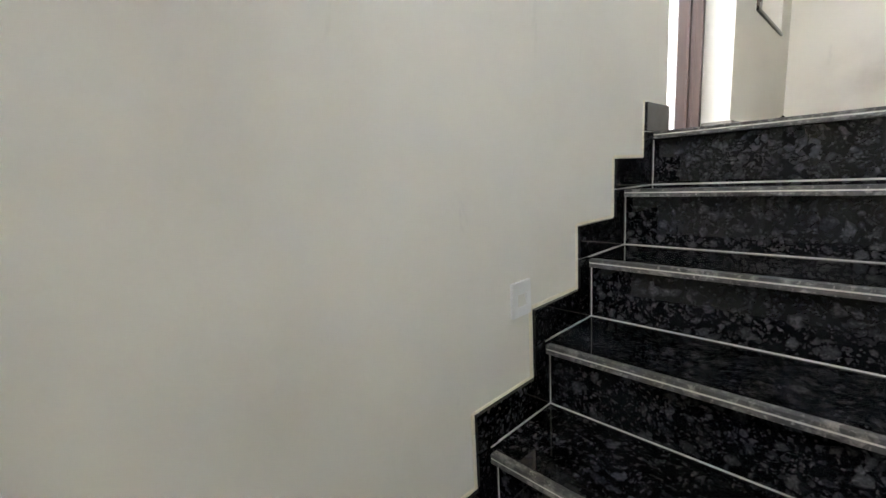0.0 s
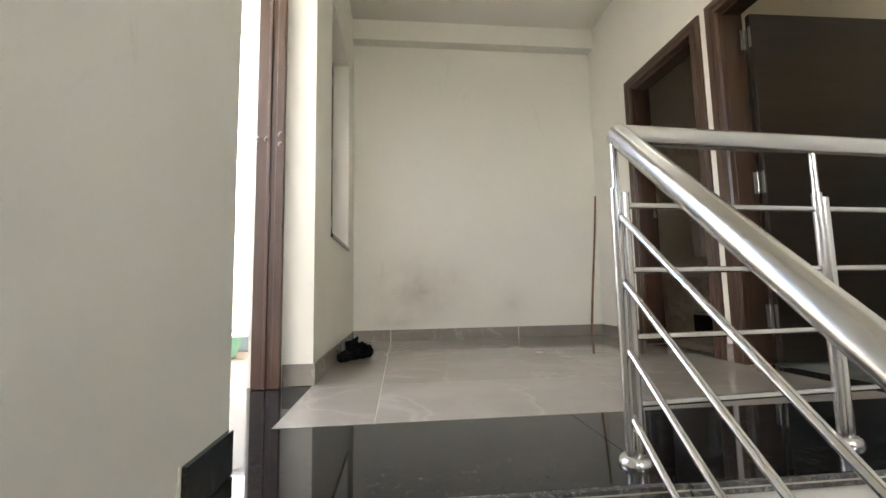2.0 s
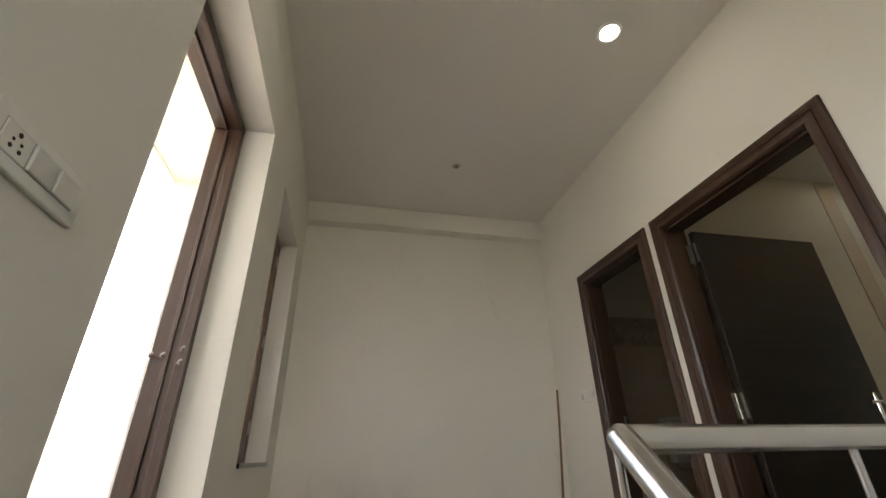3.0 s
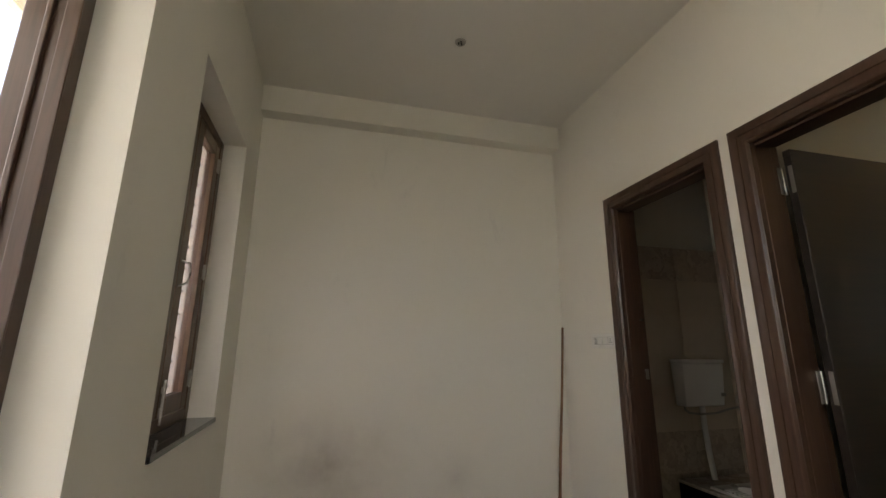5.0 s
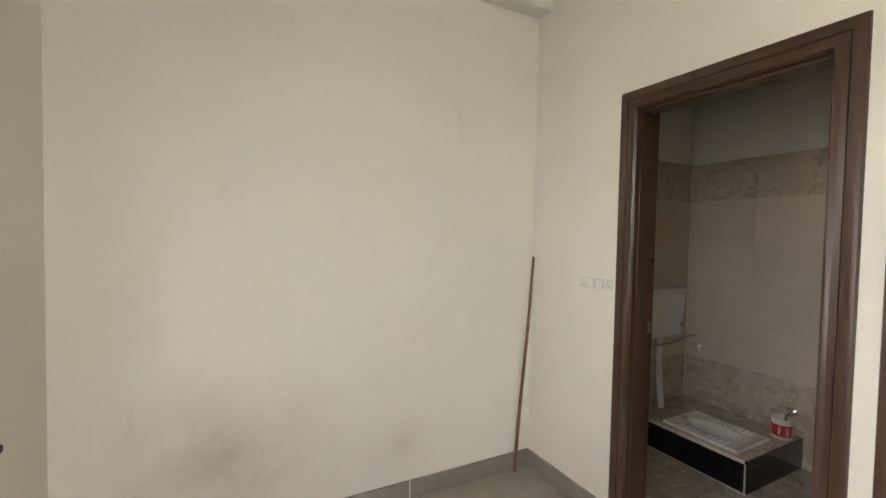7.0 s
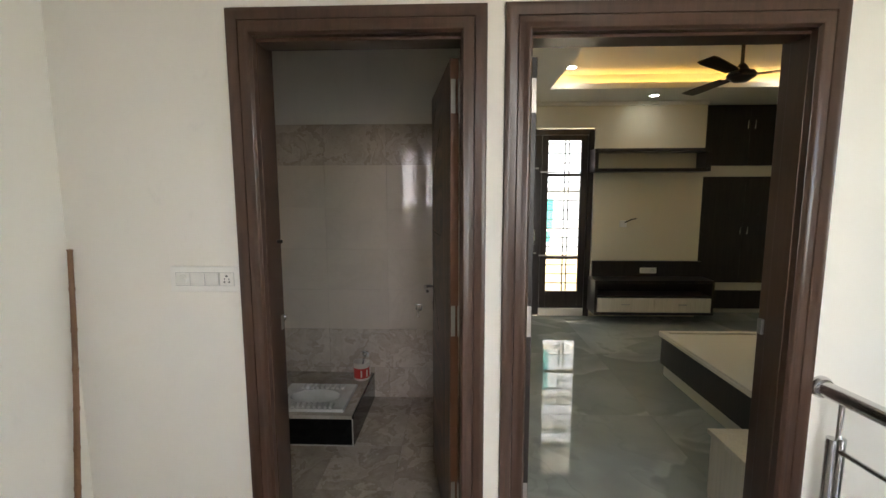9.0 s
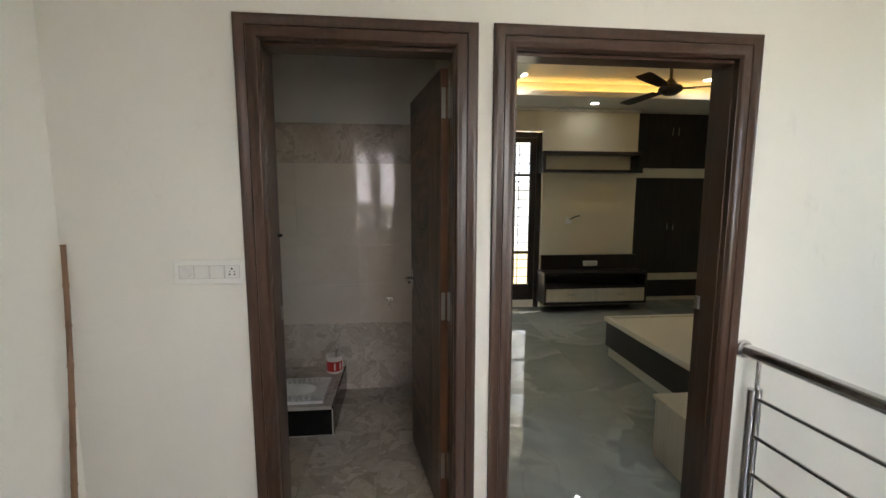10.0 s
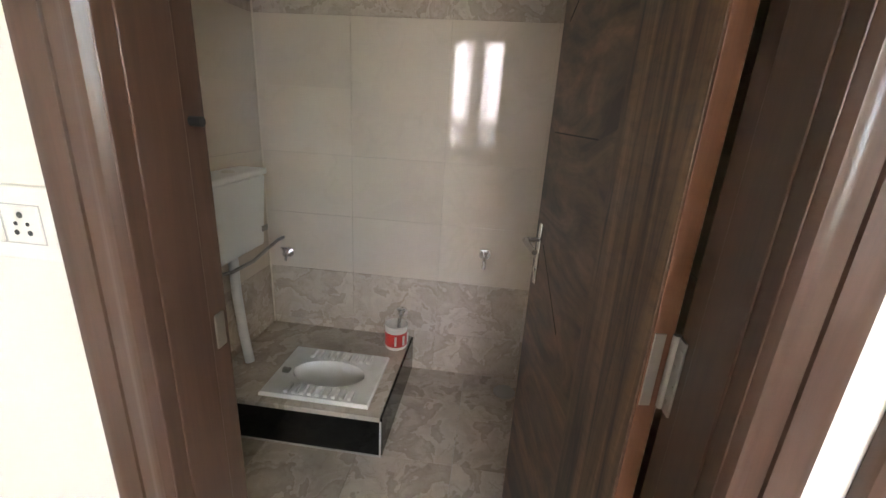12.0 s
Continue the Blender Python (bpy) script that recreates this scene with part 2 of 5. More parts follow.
def make_breccia(name, ground, cloud, vein, pale, scale, gloss, spread=0.10):
    """Brown-veined marble print: smoky patches, each with one crisp edge."""
    m = material(name, ground, 0.1)
    v = coords(m, jitter=True)
    warp = node(m, "ShaderNodeTexNoise", Scale=scale * 1.3, Detail=4, Roughness=0.6)
    link(m, v, warp.inputs["Vector"])
    vv = mixed(m, 0.16, v, warp.outputs["Color"])
    col = ramp(m, noise_tex(m, vv, scale * 0.8, 6, 0.62), [(0.34, cloud), (0.50, tuple((a + b) / 2 for a, b in zip(ground, cloud))), (0.64, ground)])
    edge = noise_tex(m, vv, scale * 1.25, 3, 0.5, 0.9)
    col = mixed(m, ramp(m, edge, [(0.36, (0, 0, 0)), (0.485, (0.42, 0.42, 0.42)), (0.495, (0, 0, 0))]), col, vein)
    col = mixed(m, ramp(m, edge, [(0.495, (0, 0, 0)), (0.51, (0.36, 0.36, 0.36)), (0.60, (0, 0, 0))]), col, pale)
    edge2 = noise_tex(m, vv, scale * 2.6, 4, 0.5, 0.7)
    col = mixed(m, ramp(m, edge2, [(0.46, (0, 0, 0)), (0.50, (0.30, 0.30, 0.30)), (0.51, (0, 0, 0))]), col, vein)
    smear = noise_tex(m, v, 3.0, 4)
    return finish(m, col, (smear, gloss, gloss + spread))


bath_marble = make_breccia("brown_veined_wall_tile", (0.64, 0.55, 0.46), (0.50, 0.415, 0.335), (0.34, 0.255, 0.185), (0.72, 0.64, 0.55), 5.0, 0.07)
bath_floor = make_breccia("brown_veined_floor_tile", (0.58, 0.50, 0.42), (0.42, 0.35, 0.285), (0.29, 0.225, 0.17), (0.70, 0.62, 0.53), 4.4, 0.15)
bath_cream = make_marble("cream_wall_tile", (0.72, 0.625, 0.52), (0.66, 0.565, 0.465), (0.62, 0.53, 0.43), 2.0, 0.018, sharp=0.03, veins=0.3, spread=0.03)
bed_floor = make_breccia("grey_green_marble_tile", (0.34, 0.36, 0.335), (0.25, 0.27, 0.255), (0.22, 0.24, 0.225), (0.52, 0.54, 0.51), 0.85, 0.012, 0.03)
terrace_tile = make_marble("terracotta_beige_terrace_tile", (0.42, 0.32, 0.25), (0.34, 0.26, 0.20), (0.46, 0.37, 0.30), 3.0, 0.4, veins=0.2)


def make_wood(name, dark, light, rough, along=2, ringy=6.0, seam=0.0):
    """Stained timber: long grain along one axis, with fine pores."""
    m = material(name, dark, rough)
    s = [9.0, 9.0, 9.0]
    s[along] = 0.7
    v = coords(m, tuple(s), jitter=True)
    g = noise_tex(m, v, ringy * 0.5, 6, 0.65, 1.2)
    s2 = [120.0, 120.0, 120.0]
    s2[along] = 3.0
    pores = noise_tex(m, coords(m, tuple(s2), jitter=True), 1.0, 3)
    col = ramp(m, g, [(0.30, dark), (0.50, tuple((a + b) / 2 for a, b in zip(dark, light))), (0.72, light)])
    col = mixed(m, ramp(m, pores, [(0.50, (0, 0, 0)), (0.80, (0.4, 0.4, 0.4))]), col, tuple(0.6 * c for c in dark))
    return finish(m, col, (g, rough - 0.03, rough + 0.05), pores, 0.05, 0.001)


frame_wood = make_wood("dark_brown_stained_frame", (0.052, 0.026, 0.0165), (0.084, 0.044, 0.028), 0.29)
frame_wood_y = make_wood("dark_brown_stained_frame_level", (0.052, 0.026, 0.0165), (0.084, 0.044, 0.028), 0.29, along=1)
window_wood = make_wood("brown_stained_window_timber", (0.075, 0.038, 0.020), (0.16, 0.085, 0.045), 0.33)


def make_crossbanded(name, dark, light, rough, split):
    """Walnut laminate: straight upright grain beside the hinges, flame figure across the rest."""
    m = material(name, dark, rough)
    straight = noise_tex(m, coords(m, (16.0, 16.0, 0.8)), 1.6, 6, 0.65, 0.8)
    flame = noise_tex(m, coords(m, (1.6, 6.0, 5.0)), 1.5, 6, 0.6, 1.5)
    c = m.node_tree.nodes.new("ShaderNodeTexCoord")
    sep = m.node_tree.nodes.new("ShaderNodeSeparateXYZ")
    link(m, c.outputs["Object"], sep.inputs[0])
    side = ramp(m, sep.outputs["X"], [(split - 0.004, (0, 0, 0)), (split + 0.004, (1, 1, 1))])
    figure = mixed(m, side, straight, flame)
    pores = noise_tex(m, coords(m, (25, 120, 60)), 1.0, 4)
    col = ramp(m, figure, [(0.36, dark), (0.52, tuple(0.55 * a + 0.45 * b for a, b in zip(dark, light))), (0.70, light)])
    col = mixed(m, ramp(m, pores, [(0.48, (0, 0, 0)), (0.80, (0.5, 0.5, 0.5))]), col, dark)
    return finish(m, col, (flame, rough - 0.04, rough + 0.06), pores, 0.05, 0.001)


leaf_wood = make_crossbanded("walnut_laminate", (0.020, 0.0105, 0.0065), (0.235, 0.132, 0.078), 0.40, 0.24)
# same walnut as leaf_wood, with the shade on the bedroom door put into its colour
leaf_shaded = make_wood("shaded_walnut_laminate", (0.006, 0.0038, 0.0028), (0.026, 0.016, 0.0105), 0.40, along=0, ringy=3.0)
leaf_edge = make_wood("orange_brown_edge_lipping", (0.125, 0.052, 0.025), (0.20, 0.086, 0.044), 0.4)
wenge = make_wood("wenge_laminate", (0.012, 0.008, 0.007), (0.032, 0.022, 0.018), 0.28)
pale_board = make_wood("pale_oak_laminate", (0.60, 0.54, 0.44), (0.70, 0.64, 0.54), 0.45)
bamboo = make_wood("brown_bamboo", (0.14, 0.065, 0.030), (0.30, 0.16, 0.08), 0.45)


def make_steel(name, base, rough):
    m = material(name, base, rough, 1.0)
    n = noise_tex(m, coords(m, (9, 9, 9)), 1.0, 3)
    return finish(m, None, (n, rough - 0.03, rough + 0.04))


steel = make_steel("satin_stainless_steel", (0.62, 0.61, 0.60), 0.24)
chrome = make_steel("chrome", (0.78, 0.78, 0.80), 0.10)
hinge_steel = make_steel("hinge_steel", (0.42, 0.40, 0.37), 0.38)
bar_steel = make_steel("painted_grille_bar", (0.40, 0.40, 0.42), 0.40)
white_plastic = finish(material("white_plastic", (0.86, 0.855, 0.84), 0.30))
plate_plastic = finish(material("ivory_white_plastic", (0.80, 0.78, 0.72), 0.32))
off_plastic = finish(material("off_white_plastic", (0.76, 0.74, 0.68), 0.30))
gap_grey = material("grey_module_gap", (0.46, 0.45, 0.42), 0.7)
ceramic = material("white_ceramic", (0.80, 0.78, 0.74), 0.08)
finish(ceramic, mixed(ceramic, ramp(ceramic, noise_tex(ceramic, coords(ceramic), 14, 5), [(0.5, (0, 0, 0)), (0.85, (0.4, 0.4, 0.4))]), (0.80, 0.78, 0.74), (0.55, 0.49, 0.40)))
black_hole = material("black_socket_hole", (0.012, 0.012, 0.012), 0.6)
black_gloss = finish(material("polished_black_tile", (0.006, 0.006, 0.006), 0.06))
rubber = material("black_rubber", (0.02, 0.02, 0.02), 0.6)
cloth = material("black_cotton_cloth", (0.008, 0.008, 0.009), 0.95, 0, 0.1)
finish(cloth, None, None, noise_tex(cloth, coords(cloth), 90, 4), 0.5, 0.004)
green_plastic = material("green_plastic", (0.22, 0.52, 0.36), 0.4)
blue_plastic = material("blue_grey_plastic", (0.36, 0.48, 0.56), 0.4)
tin_white = material("printed_tin_white", (0.72, 0.66, 0.58), 0.35)
tin_red = material("printed_tin_red", (0.50, 0.04, 0.03), 0.35)
fan_brown = finish(material("dark_brown_enamel", (0.022, 0.014, 0.011), 0.3, 0.3))
bed_top = make_paint("pale_marble_bed_deck", (0.70, 0.67, 0.58), (0.62, 0.59, 0.50), spots=False)
teal_glass = material("teal_window_glass", (0.06, 0.30, 0.27), 0.08)
neighbour_wall = make_paint("neighbour_render", (0.62, 0.61, 0.59), (0.52, 0.51, 0.50), spots=False)
earth = make_marble("dry_ground", (0.15, 0.13, 0.09), (0.09, 0.095, 0.055), (0.06, 0.09, 0.035), 0.4, 0.8)

glass = bpy.data.materials.new("window_glass")
glass.use_nodes = True
gb = glass.node_tree.nodes["Principled BSDF"]
gb.inputs["Base Color"].default_value = (0.97, 0.98, 0.98, 1)
gb.inputs["Roughness"].default_value = 0.0
gb.inputs["Transmission Weight"].default_value = 1.0
gb.inputs["IOR"].default_value = 1.45


tinted_glass = glass.copy()
tinted_glass.name = "lilac_tinted_window_glass"
tinted_glass.node_tree.nodes["Principled BSDF"].inputs["Base Color"].default_value = (0.72, 0.69, 0.74, 1)


def glow(name, color, strength):
    m = bpy.data.materials.new(name)
    m.use_nodes = True
    b = m.node_tree.nodes["Principled BSDF"]
    b.inputs["Base Color"].default_value = (0.8, 0.8, 0.8, 1)
    b.inputs["Emission Color"].default_value = (*color, 1)
    b.inputs["Emission Strength"].default_value = strength
    return m


led_white = glow("lit_led_white", (0.90, 1.0, 0.97), 5.0)
led_strip = glow("lit_led_strip_amber", (1.0, 0.60, 0.15), 0.75)

# ---- plan ----
XR, XR2 = 2.32, 2.47          # wall with the two doors, landing side and room side
YF = 2.935                    # stained end wall
ZC = 2.98                     # landing ceiling
RISE, GOING = 0.1955, 0.246
BACK = -2.85
XB = 6.22                     # far bedroom wall
XE = 6.46                     # back of the wardrobe recess
BY0, BY1 = -3.06, 1.345        # bedroom side walls
TX = 3.90                     # back wall of the toilet
TY0 = 1.44                    # toilet side wall beside the door
HEAD = 2.36
FC = 2.68                     # bedroom ceiling rim
WE, NIB = 0.185, 1.185         # sides of the terrace doorway

# ---- walls ----
wall_stair = struct("wall_stair", wall_with(bmesh.new(), "x", -0.30, 0.0, BACK, WE, -3.4, ZC), grubby, "cream painted stair wall with hand marks", "wall")
bm = wall_with(bmesh.new(), "x", -0.30, 0.0, WE, YF, -0.5, ZC, [(WE, NIB, -0.04, HEAD), (1.67, 2.55, 0.775, HEAD)])
wall_with(bm, "x", -0.30, 0.0, WE, YF, -3.4, -0.5, [(1.67, 2.55, -2.4, -0.85)])
struct("wall_window", bm, cream, "cream painted wall with a window and terrace doorway", "wall")
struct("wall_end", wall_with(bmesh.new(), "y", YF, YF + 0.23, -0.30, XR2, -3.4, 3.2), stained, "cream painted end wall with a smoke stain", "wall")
struct("wall_doors", wall_with(bmesh.new(), "x", XR, XR2, BACK, YF, -3.4, 3.2,
       [(1.465, 2.225, -0.04, 2.07), (0.305, 1.27, -0.04, 2.07)]), cream, "cream painted wall with two doorways", "wall")
struct("wall_back", wall_with(bmesh.new(), "y", BACK - 0.2, BACK, -0.30, XR2, -3.4, 3.2, [(0.10, 2.25, 1.15, 2.85)]), cream, "cream painted wall with an opening for the added stair window", "wall")
struct("beam", box(bmesh.new(), 0.0, XR, 2.82, YF - 0.001, 2.785, ZC), cream, "shallow cream painted beam under the ceiling", "beam")
bm = bmesh.new()
box(bm, -0.30, XR, BACK, YF, ZC, ZC + 0.15)
struct("ceiling", bm, ceiling_white, "plain white landing ceiling", "ceiling")
bm = bmesh.new()
box(bm, 1.0, XR, 0.012, YF, -0.5, -0.03)
box(bm, 0.0, 1.0, 0.035, YF, -0.5, -0.03)
struct("landing_slab", bm, cream, "white painted edge of the landing slab", "slab")
struct("floor_lower", box(bmesh.new(), -0.30, XR, BACK, YF, -3.4, -3.2), skirt_tile, "tiled floor of the storey below", "floor")

# unseen window added over the half landing to brighten the stair
sw = thing("added_stair_window", (1.15, BACK - 0.1, 1.15), "wide unseen brown timber window added over the half landing for light", "window", kind="structure")
bm = bmesh.new()
for q in ((0.101, 0.16), (0.80, 0.85), (1.50, 1.55), (2.19, 2.249)):
    box(bm, *q, BACK - 0.16, BACK - 0.09, 1.15, 2.849, 0.003)
for a, b in ((0.16, 0.80), (0.85, 1.50), (1.55, 2.19)):
    for z0, z1 in ((1.15, 1.21), (2.79, 2.849)):
        box(bm, a, b, BACK - 0.16, BACK - 0.09, z0, z1, 0.003)
part("window_frame", bm, window_wood, sw)
for a, b in ((0.16, 0.80), (0.85, 1.50), (1.55, 2.19)):
    p = part("pane", box(bmesh.new(), a, b, BACK - 0.127, BACK - 0.123, 1.21, 2.79), glass, sw)
    p.visible_shadow = False

# ---- stairs ----
stair = thing("staircase", (0.5, -0.9, -1.6), "black granite staircase with pale nosing grooves", "staircase", kind="structure")
SW0, SW1 = 0.014, 1.012
for k in range(0, 8):
    y = -GOING * k
    z = -RISE * k
    if k:
        part("tread", box(bmesh.new(), SW0, SW1, y + 0.002, y + GOING + 0.022, z - 0.026, z), granite, stair)
        bm = bmesh.new()
        box(bm, SW1, 1.045, y + 0.002, y + GOING - 0.004, z - 0.026, z, 0.002)
        part("tread_end", bm, granite, stair)
    # nosing: two rough bands with a pale groove between them
    bm = bmesh.new()
    box(bm, SW0 + 0.012, 1.045, y - 0.020, y + 0.002, z - 0.0105, z - 0.0005, 0.002)
    box(bm, SW0 + 0.012, 1.045, y - 0.020, y + 0.002, z - 0.026, z - 0.0145, 0.002)
    part("nosing", bm, granite_edge, stair, "rough grey nosing")
    part("groove", box(bmesh.new(), SW0 + 0.012, 1.044, y - 0.018, y + 0.002, z - 0.0145, z - 0.0105), groove, stair, "pale nosing groove")
    part("riser", box(bmesh.new(), 0.0155, 0.995, y + 0.022, y + 0.036, z - RISE + 0.003, z - 0.026), granite, stair)
    part("joint", box(bmesh.new(), 0.0125, 0.995, y + 0.0195, y + 0.024, z - RISE, z - RISE + 0.003), grout, stair)
    if k:
        part("joint", box(bmesh.new(), 0.012, 0.0145, y, y + GOING + 0.018, z, z + 0.002), grout, stair)
    # skirting on the wall
    part("skirting_tile", box(bmesh.new(), 0.0, 0.012, y - 0.044, y + 0.034, z - RISE + 0.002, z + 0.0, 0.0012), granite, stair)
    if k:
        part("skirting_tile", box(bmesh.new(), 0.0, 0.012, y - 0.044, y + GOING - 0.047, z + 0.003, z + 0.102, 0.0012), granite, stair)
    part("joint", box(bmesh.new(), 0.0125, 0.0152, y + 0.0205, y + 0.03, z - RISE, z - 0.026), grout, stair)
    # smeared filler along the edge of the skirting
    bm = bmesh.new()
    top = z + 0.105 if k == 0 else z + 0.102
    box(bm, 0.0, 0.0035, y - 0.055 - 0.004 * (k % 2), y - 0.0445, z - RISE + 0.104, top + 0.006, 0.0015)
    if k:
        box(bm, 0.0, 0.0035, y - 0.044, y + GOING - 0.06, top + 0.001, top + 0.009 + 0.003 * (k % 2), 0.0015)
    part("filler", bm, filler, stair, "cream filler smear")
bm = bmesh.new()
for k in range(0, 8):
    box(bm, 0.0, 0.99, -GOING * k + 0.036, -GOING * k + GOING + 0.035 if k else 0.20, -RISE * (k + 1) - 0.22, -RISE * k - 0.027)
part("stair_core", bm, cream, stair, "cream painted stair soffit")
part("skirting_tile", box(bmesh.new(), 0.0, 0.012, -0.044, WE - 0.001, 0.003, 0.106, 0.0012), granite, stair)
struct("mid_landing", box(bmesh.new(), 0.0, XR, BACK, -GOING * 7 + 0.006, -RISE * 8 - 0.15, -RISE * 8), granite, "black granite half landing", "landing")
lower = thing("staircase", (1.8, -0.8, -3.2), "black granite flight down to the storey below", "staircase", kind="structure")
for k in range(1, 8):
    part("step", box(bmesh.new(), 1.32, XR, -GOING * 7 + GOING * (k - 1), -GOING * 7 + GOING * k + 0.02, -RISE * (8 + k) - 0.12, -RISE * (8 + k)), granite, lower)

# ---- tiled landing floor ----
floor = struct("floor", box(bmesh.new(), 0.0, XR, 0.03, YF, -0.03, -0.006), grout, "grey-beige polished landing floor tiles", "floor")
band_y = 0.53
part("granite_band", box(bmesh.new(), -0.30, 1.0, -0.002, band_y, -0.03, 0.0), granite, floor, "black granite band at the stair head")
part("granite_band", box(bmesh.new(), 1.003, XR, -0.01, band_y, -0.03, 0.0), granite, floor)
bm = bmesh.new()
box(bm, 1.047, XR, -0.022, -0.0095, -0.0105, -0.001, 0.002)
box(bm, 1.047, XR, -0.022, -0.0095, -0.026, -0.0145, 0.002)
part("nosing", bm, granite_edge, floor)
part("groove", box(bmesh.new(), 1.047, XR, -0.020, -0.0095, -0.0145, -0.0105), groove, floor)
part("threshold", box(bmesh.new(), -0.30, -0.002, band_y + 0.002, NIB - 0.002, -0.03, -0.001), granite, floor, "black granite terrace threshold")
for ty in range(5):
    for tx in range(3):
        x0, x1 = max(0.002, 0.33 + 1.17 * (tx - 1)), min(XR - 0.002, 0.33 + 1.17 * tx - 0.002)
        y0, y1 = band_y + 0.002 + 0.6 * ty, min(YF - 0.002, band_y + 0.6 * (ty + 1))
        if y1 > y0:
            part("tile", box(bmesh.new(), x0, x1, y0, y1, -0.02, 0.0), floor_tile, floor)

skirt = thing("skirting", (1.1, YF, 0), "grey-beige tile skirting along the walls", "skirting", kind="structure")
for x0, x1 in ((0.012, 0.33), (0.333, 1.50), (1.503, XR - 0.002)):
    part("skirting_tile", box(bmesh.new(), x0, x1, YF - 0.011, YF + 0.0, 0.0, 0.10, 0.001), skirt_tile, skirt)
for x0 in (0.331, 1.5015):
    part("joint", box(bmesh.new(), x0 - 0.004, x0 + 0.004, YF - 0.0115, YF, 0.0, 0.1005), groove, skirt)
part("skirting_tile", box(bmesh.new(), XR - 0.011, XR, 2.2885, YF - 0.012, 0.0, 0.10, 0.001), skirt_tile, skirt)
part("skirting_tile", box(bmesh.new(), XR - 0.011, XR, 1.331, 1.397, 0.0, 0.10, 0.001), skirt_tile, skirt)
part("skirting_tile", box(bmesh.new(), XR - 0.011, XR, 0.0, 0.236, 0.0, 0.10, 0.001), skirt_tile, skirt)
part("skirting_tile", box(bmesh.new(), 0.0, 0.011, NIB + 0.002, YF - 0.012, 0.0, 0.10, 0.001), skirt_tile, skirt)
part("skirting_tile", box(bmesh.new(), -0.14, 0.011, NIB - 0.011, NIB, 0.0, 0.10, 0.001), skirt_tile, skirt)


# ---- door frames ----
MOULD = [(0.0, 0.0), (0.0, 0.013), (0.003, 0.018), (0.012, 0.0205), (0.020, 0.0185), (0.030, 0.0165), (0.040, 0.0155), (0.0425, 0.010),
         (0.045, 0.0150), (0.060, 0.0150), (0.067, 0.0165), (0.075, 0.0205), (0.082, 0.0190), (0.087, 0.0120), (0.090, 0.0)]


def surround(bm, y0, y1, top, bottom, wall_x, width):
    """A mitred moulding round a doorway, standing proud of the wall."""
    rows = []
    for u, d in MOULD:
        u = u * width / 0.09
        rows.append([bm.verts.new((wall_x - d, *p)) for p in ((y0 + u, bottom), (y0 + u, top - u), (y1 - u, top - u), (y1 - u, bottom))])
    for a, b in zip(rows, rows[1:]):
        for k in range(3):
            bm.faces.new((a[k], a[k + 1], b[k + 1], b[k]))
    return bm


def door_frame(name, y0, y1, top, label, bottom=0.0, width=0.088, deep=XR2, hand=1):
    """Moulded surround, square jambs with a stop, and the head."""
    ob = thing(name, (XR, (y0 + y1) / 2, bottom), label, "door frame", kind="structure")
    part("architrave", surround(bmesh.new(), y0, y1, top, bottom, XR - 0.0005, width), frame_wood, ob, smooth=True)
    i0, i1, it = y0 + width, y1 - width, top - width
    for a, b in ((i0 - 0.05, i0), (i1, i1 + 0.05)):
        bm = bmesh.new()
        box(bm, XR - 0.008, deep, a, b, bottom, it, 0.002)
        s0, s1 = (b, b + 0.003) if a < i0 else (a - 0.003, a)
        box(bm, XR + 0.02, deep - 0.045, s0, s1, bottom, it - 0.012, 0.002)
        part("jamb", bm, frame_wood, ob)
    bm = bmesh.new()
    box(bm, XR - 0.008, deep, i0 - 0.05, i1 + 0.05, it, it + 0.05, 0.002)
    box(bm, XR + 0.02, deep - 0.045, i0, i1, it - 0.012, it, 0.002)
    part("head", bm, frame_wood_y, ob)
    return ob


frame1 = door_frame("door_frame_1", 1.400, 2.287, 2.145, "dark brown moulded timber frame of the toilet doorway")
frame2 = door_frame("door_frame_2", 0.237, 1.341, 2.147, "dark brown moulded timber frame of the bedroom doorway", width=0.092)
door_frame("door_frame_3", 0.36, 1.44, -1.25, "dark brown moulded door frame on the storey below", bottom=-3.2, deep=XR + 0.05)
struct("door_lower", box(bmesh.new(), XR - 0.006, XR - 0.001, 0.45, 1.35, -3.2, -1.345), leaf_shaded, "closed walnut door on the storey below, in the shaded laminate", "door")
# bolt socket plates on the jambs
part("strike_plate", box(bmesh.new(), XR2 - 0.035, XR2 - 0.012, 2.1955, 2.1992, 0.985, 1.045, 0.002), hinge_steel, frame1)
part("strike_plate", box(bmesh.new(), XR2 - 0.035, XR2 - 0.012, 0.328, 0.3405, 0.985, 1.045, 0.002), hinge_steel, frame2)
part("bolt_knob", rod(bmesh.new(), (XR2 - 0.03, 2.200, 1.34), (XR2 - 0.03, 2.182, 1.34), 0.007), black_hole, frame1)


def hinge(parent, x, y, z0, side, local=False):
    """A butt hinge: two plates, a knuckle and screw heads."""
    bm = bmesh.new()
    box(bm, x - 0.024, x - 0.003, y - 0.003, y + 0.001, z0, z0 + 0.125, 0.0008)
    rod(bm, (x + 0.002, y + side * 0.002, z0), (x + 0.002, y + side * 0.002, z0 + 0.125), 0.006, 10)
    for k in range(4):
        rod(bm, (x - 0.010 - 0.008 * (k % 2), y - 0.004, z0 + 0.018 + 0.03 * k), (x - 0.010 - 0.008 * (k % 2), y + 0.002, z0 + 0.018 + 0.03 * k), 0.0038, 8)
    return part("hinge", bm, hinge_steel, parent, smooth=True, local=local)


for z0 in (0.20, 0.955, 1.825):
    hinge(frame1, XR2, 1.4905, z0, 1)
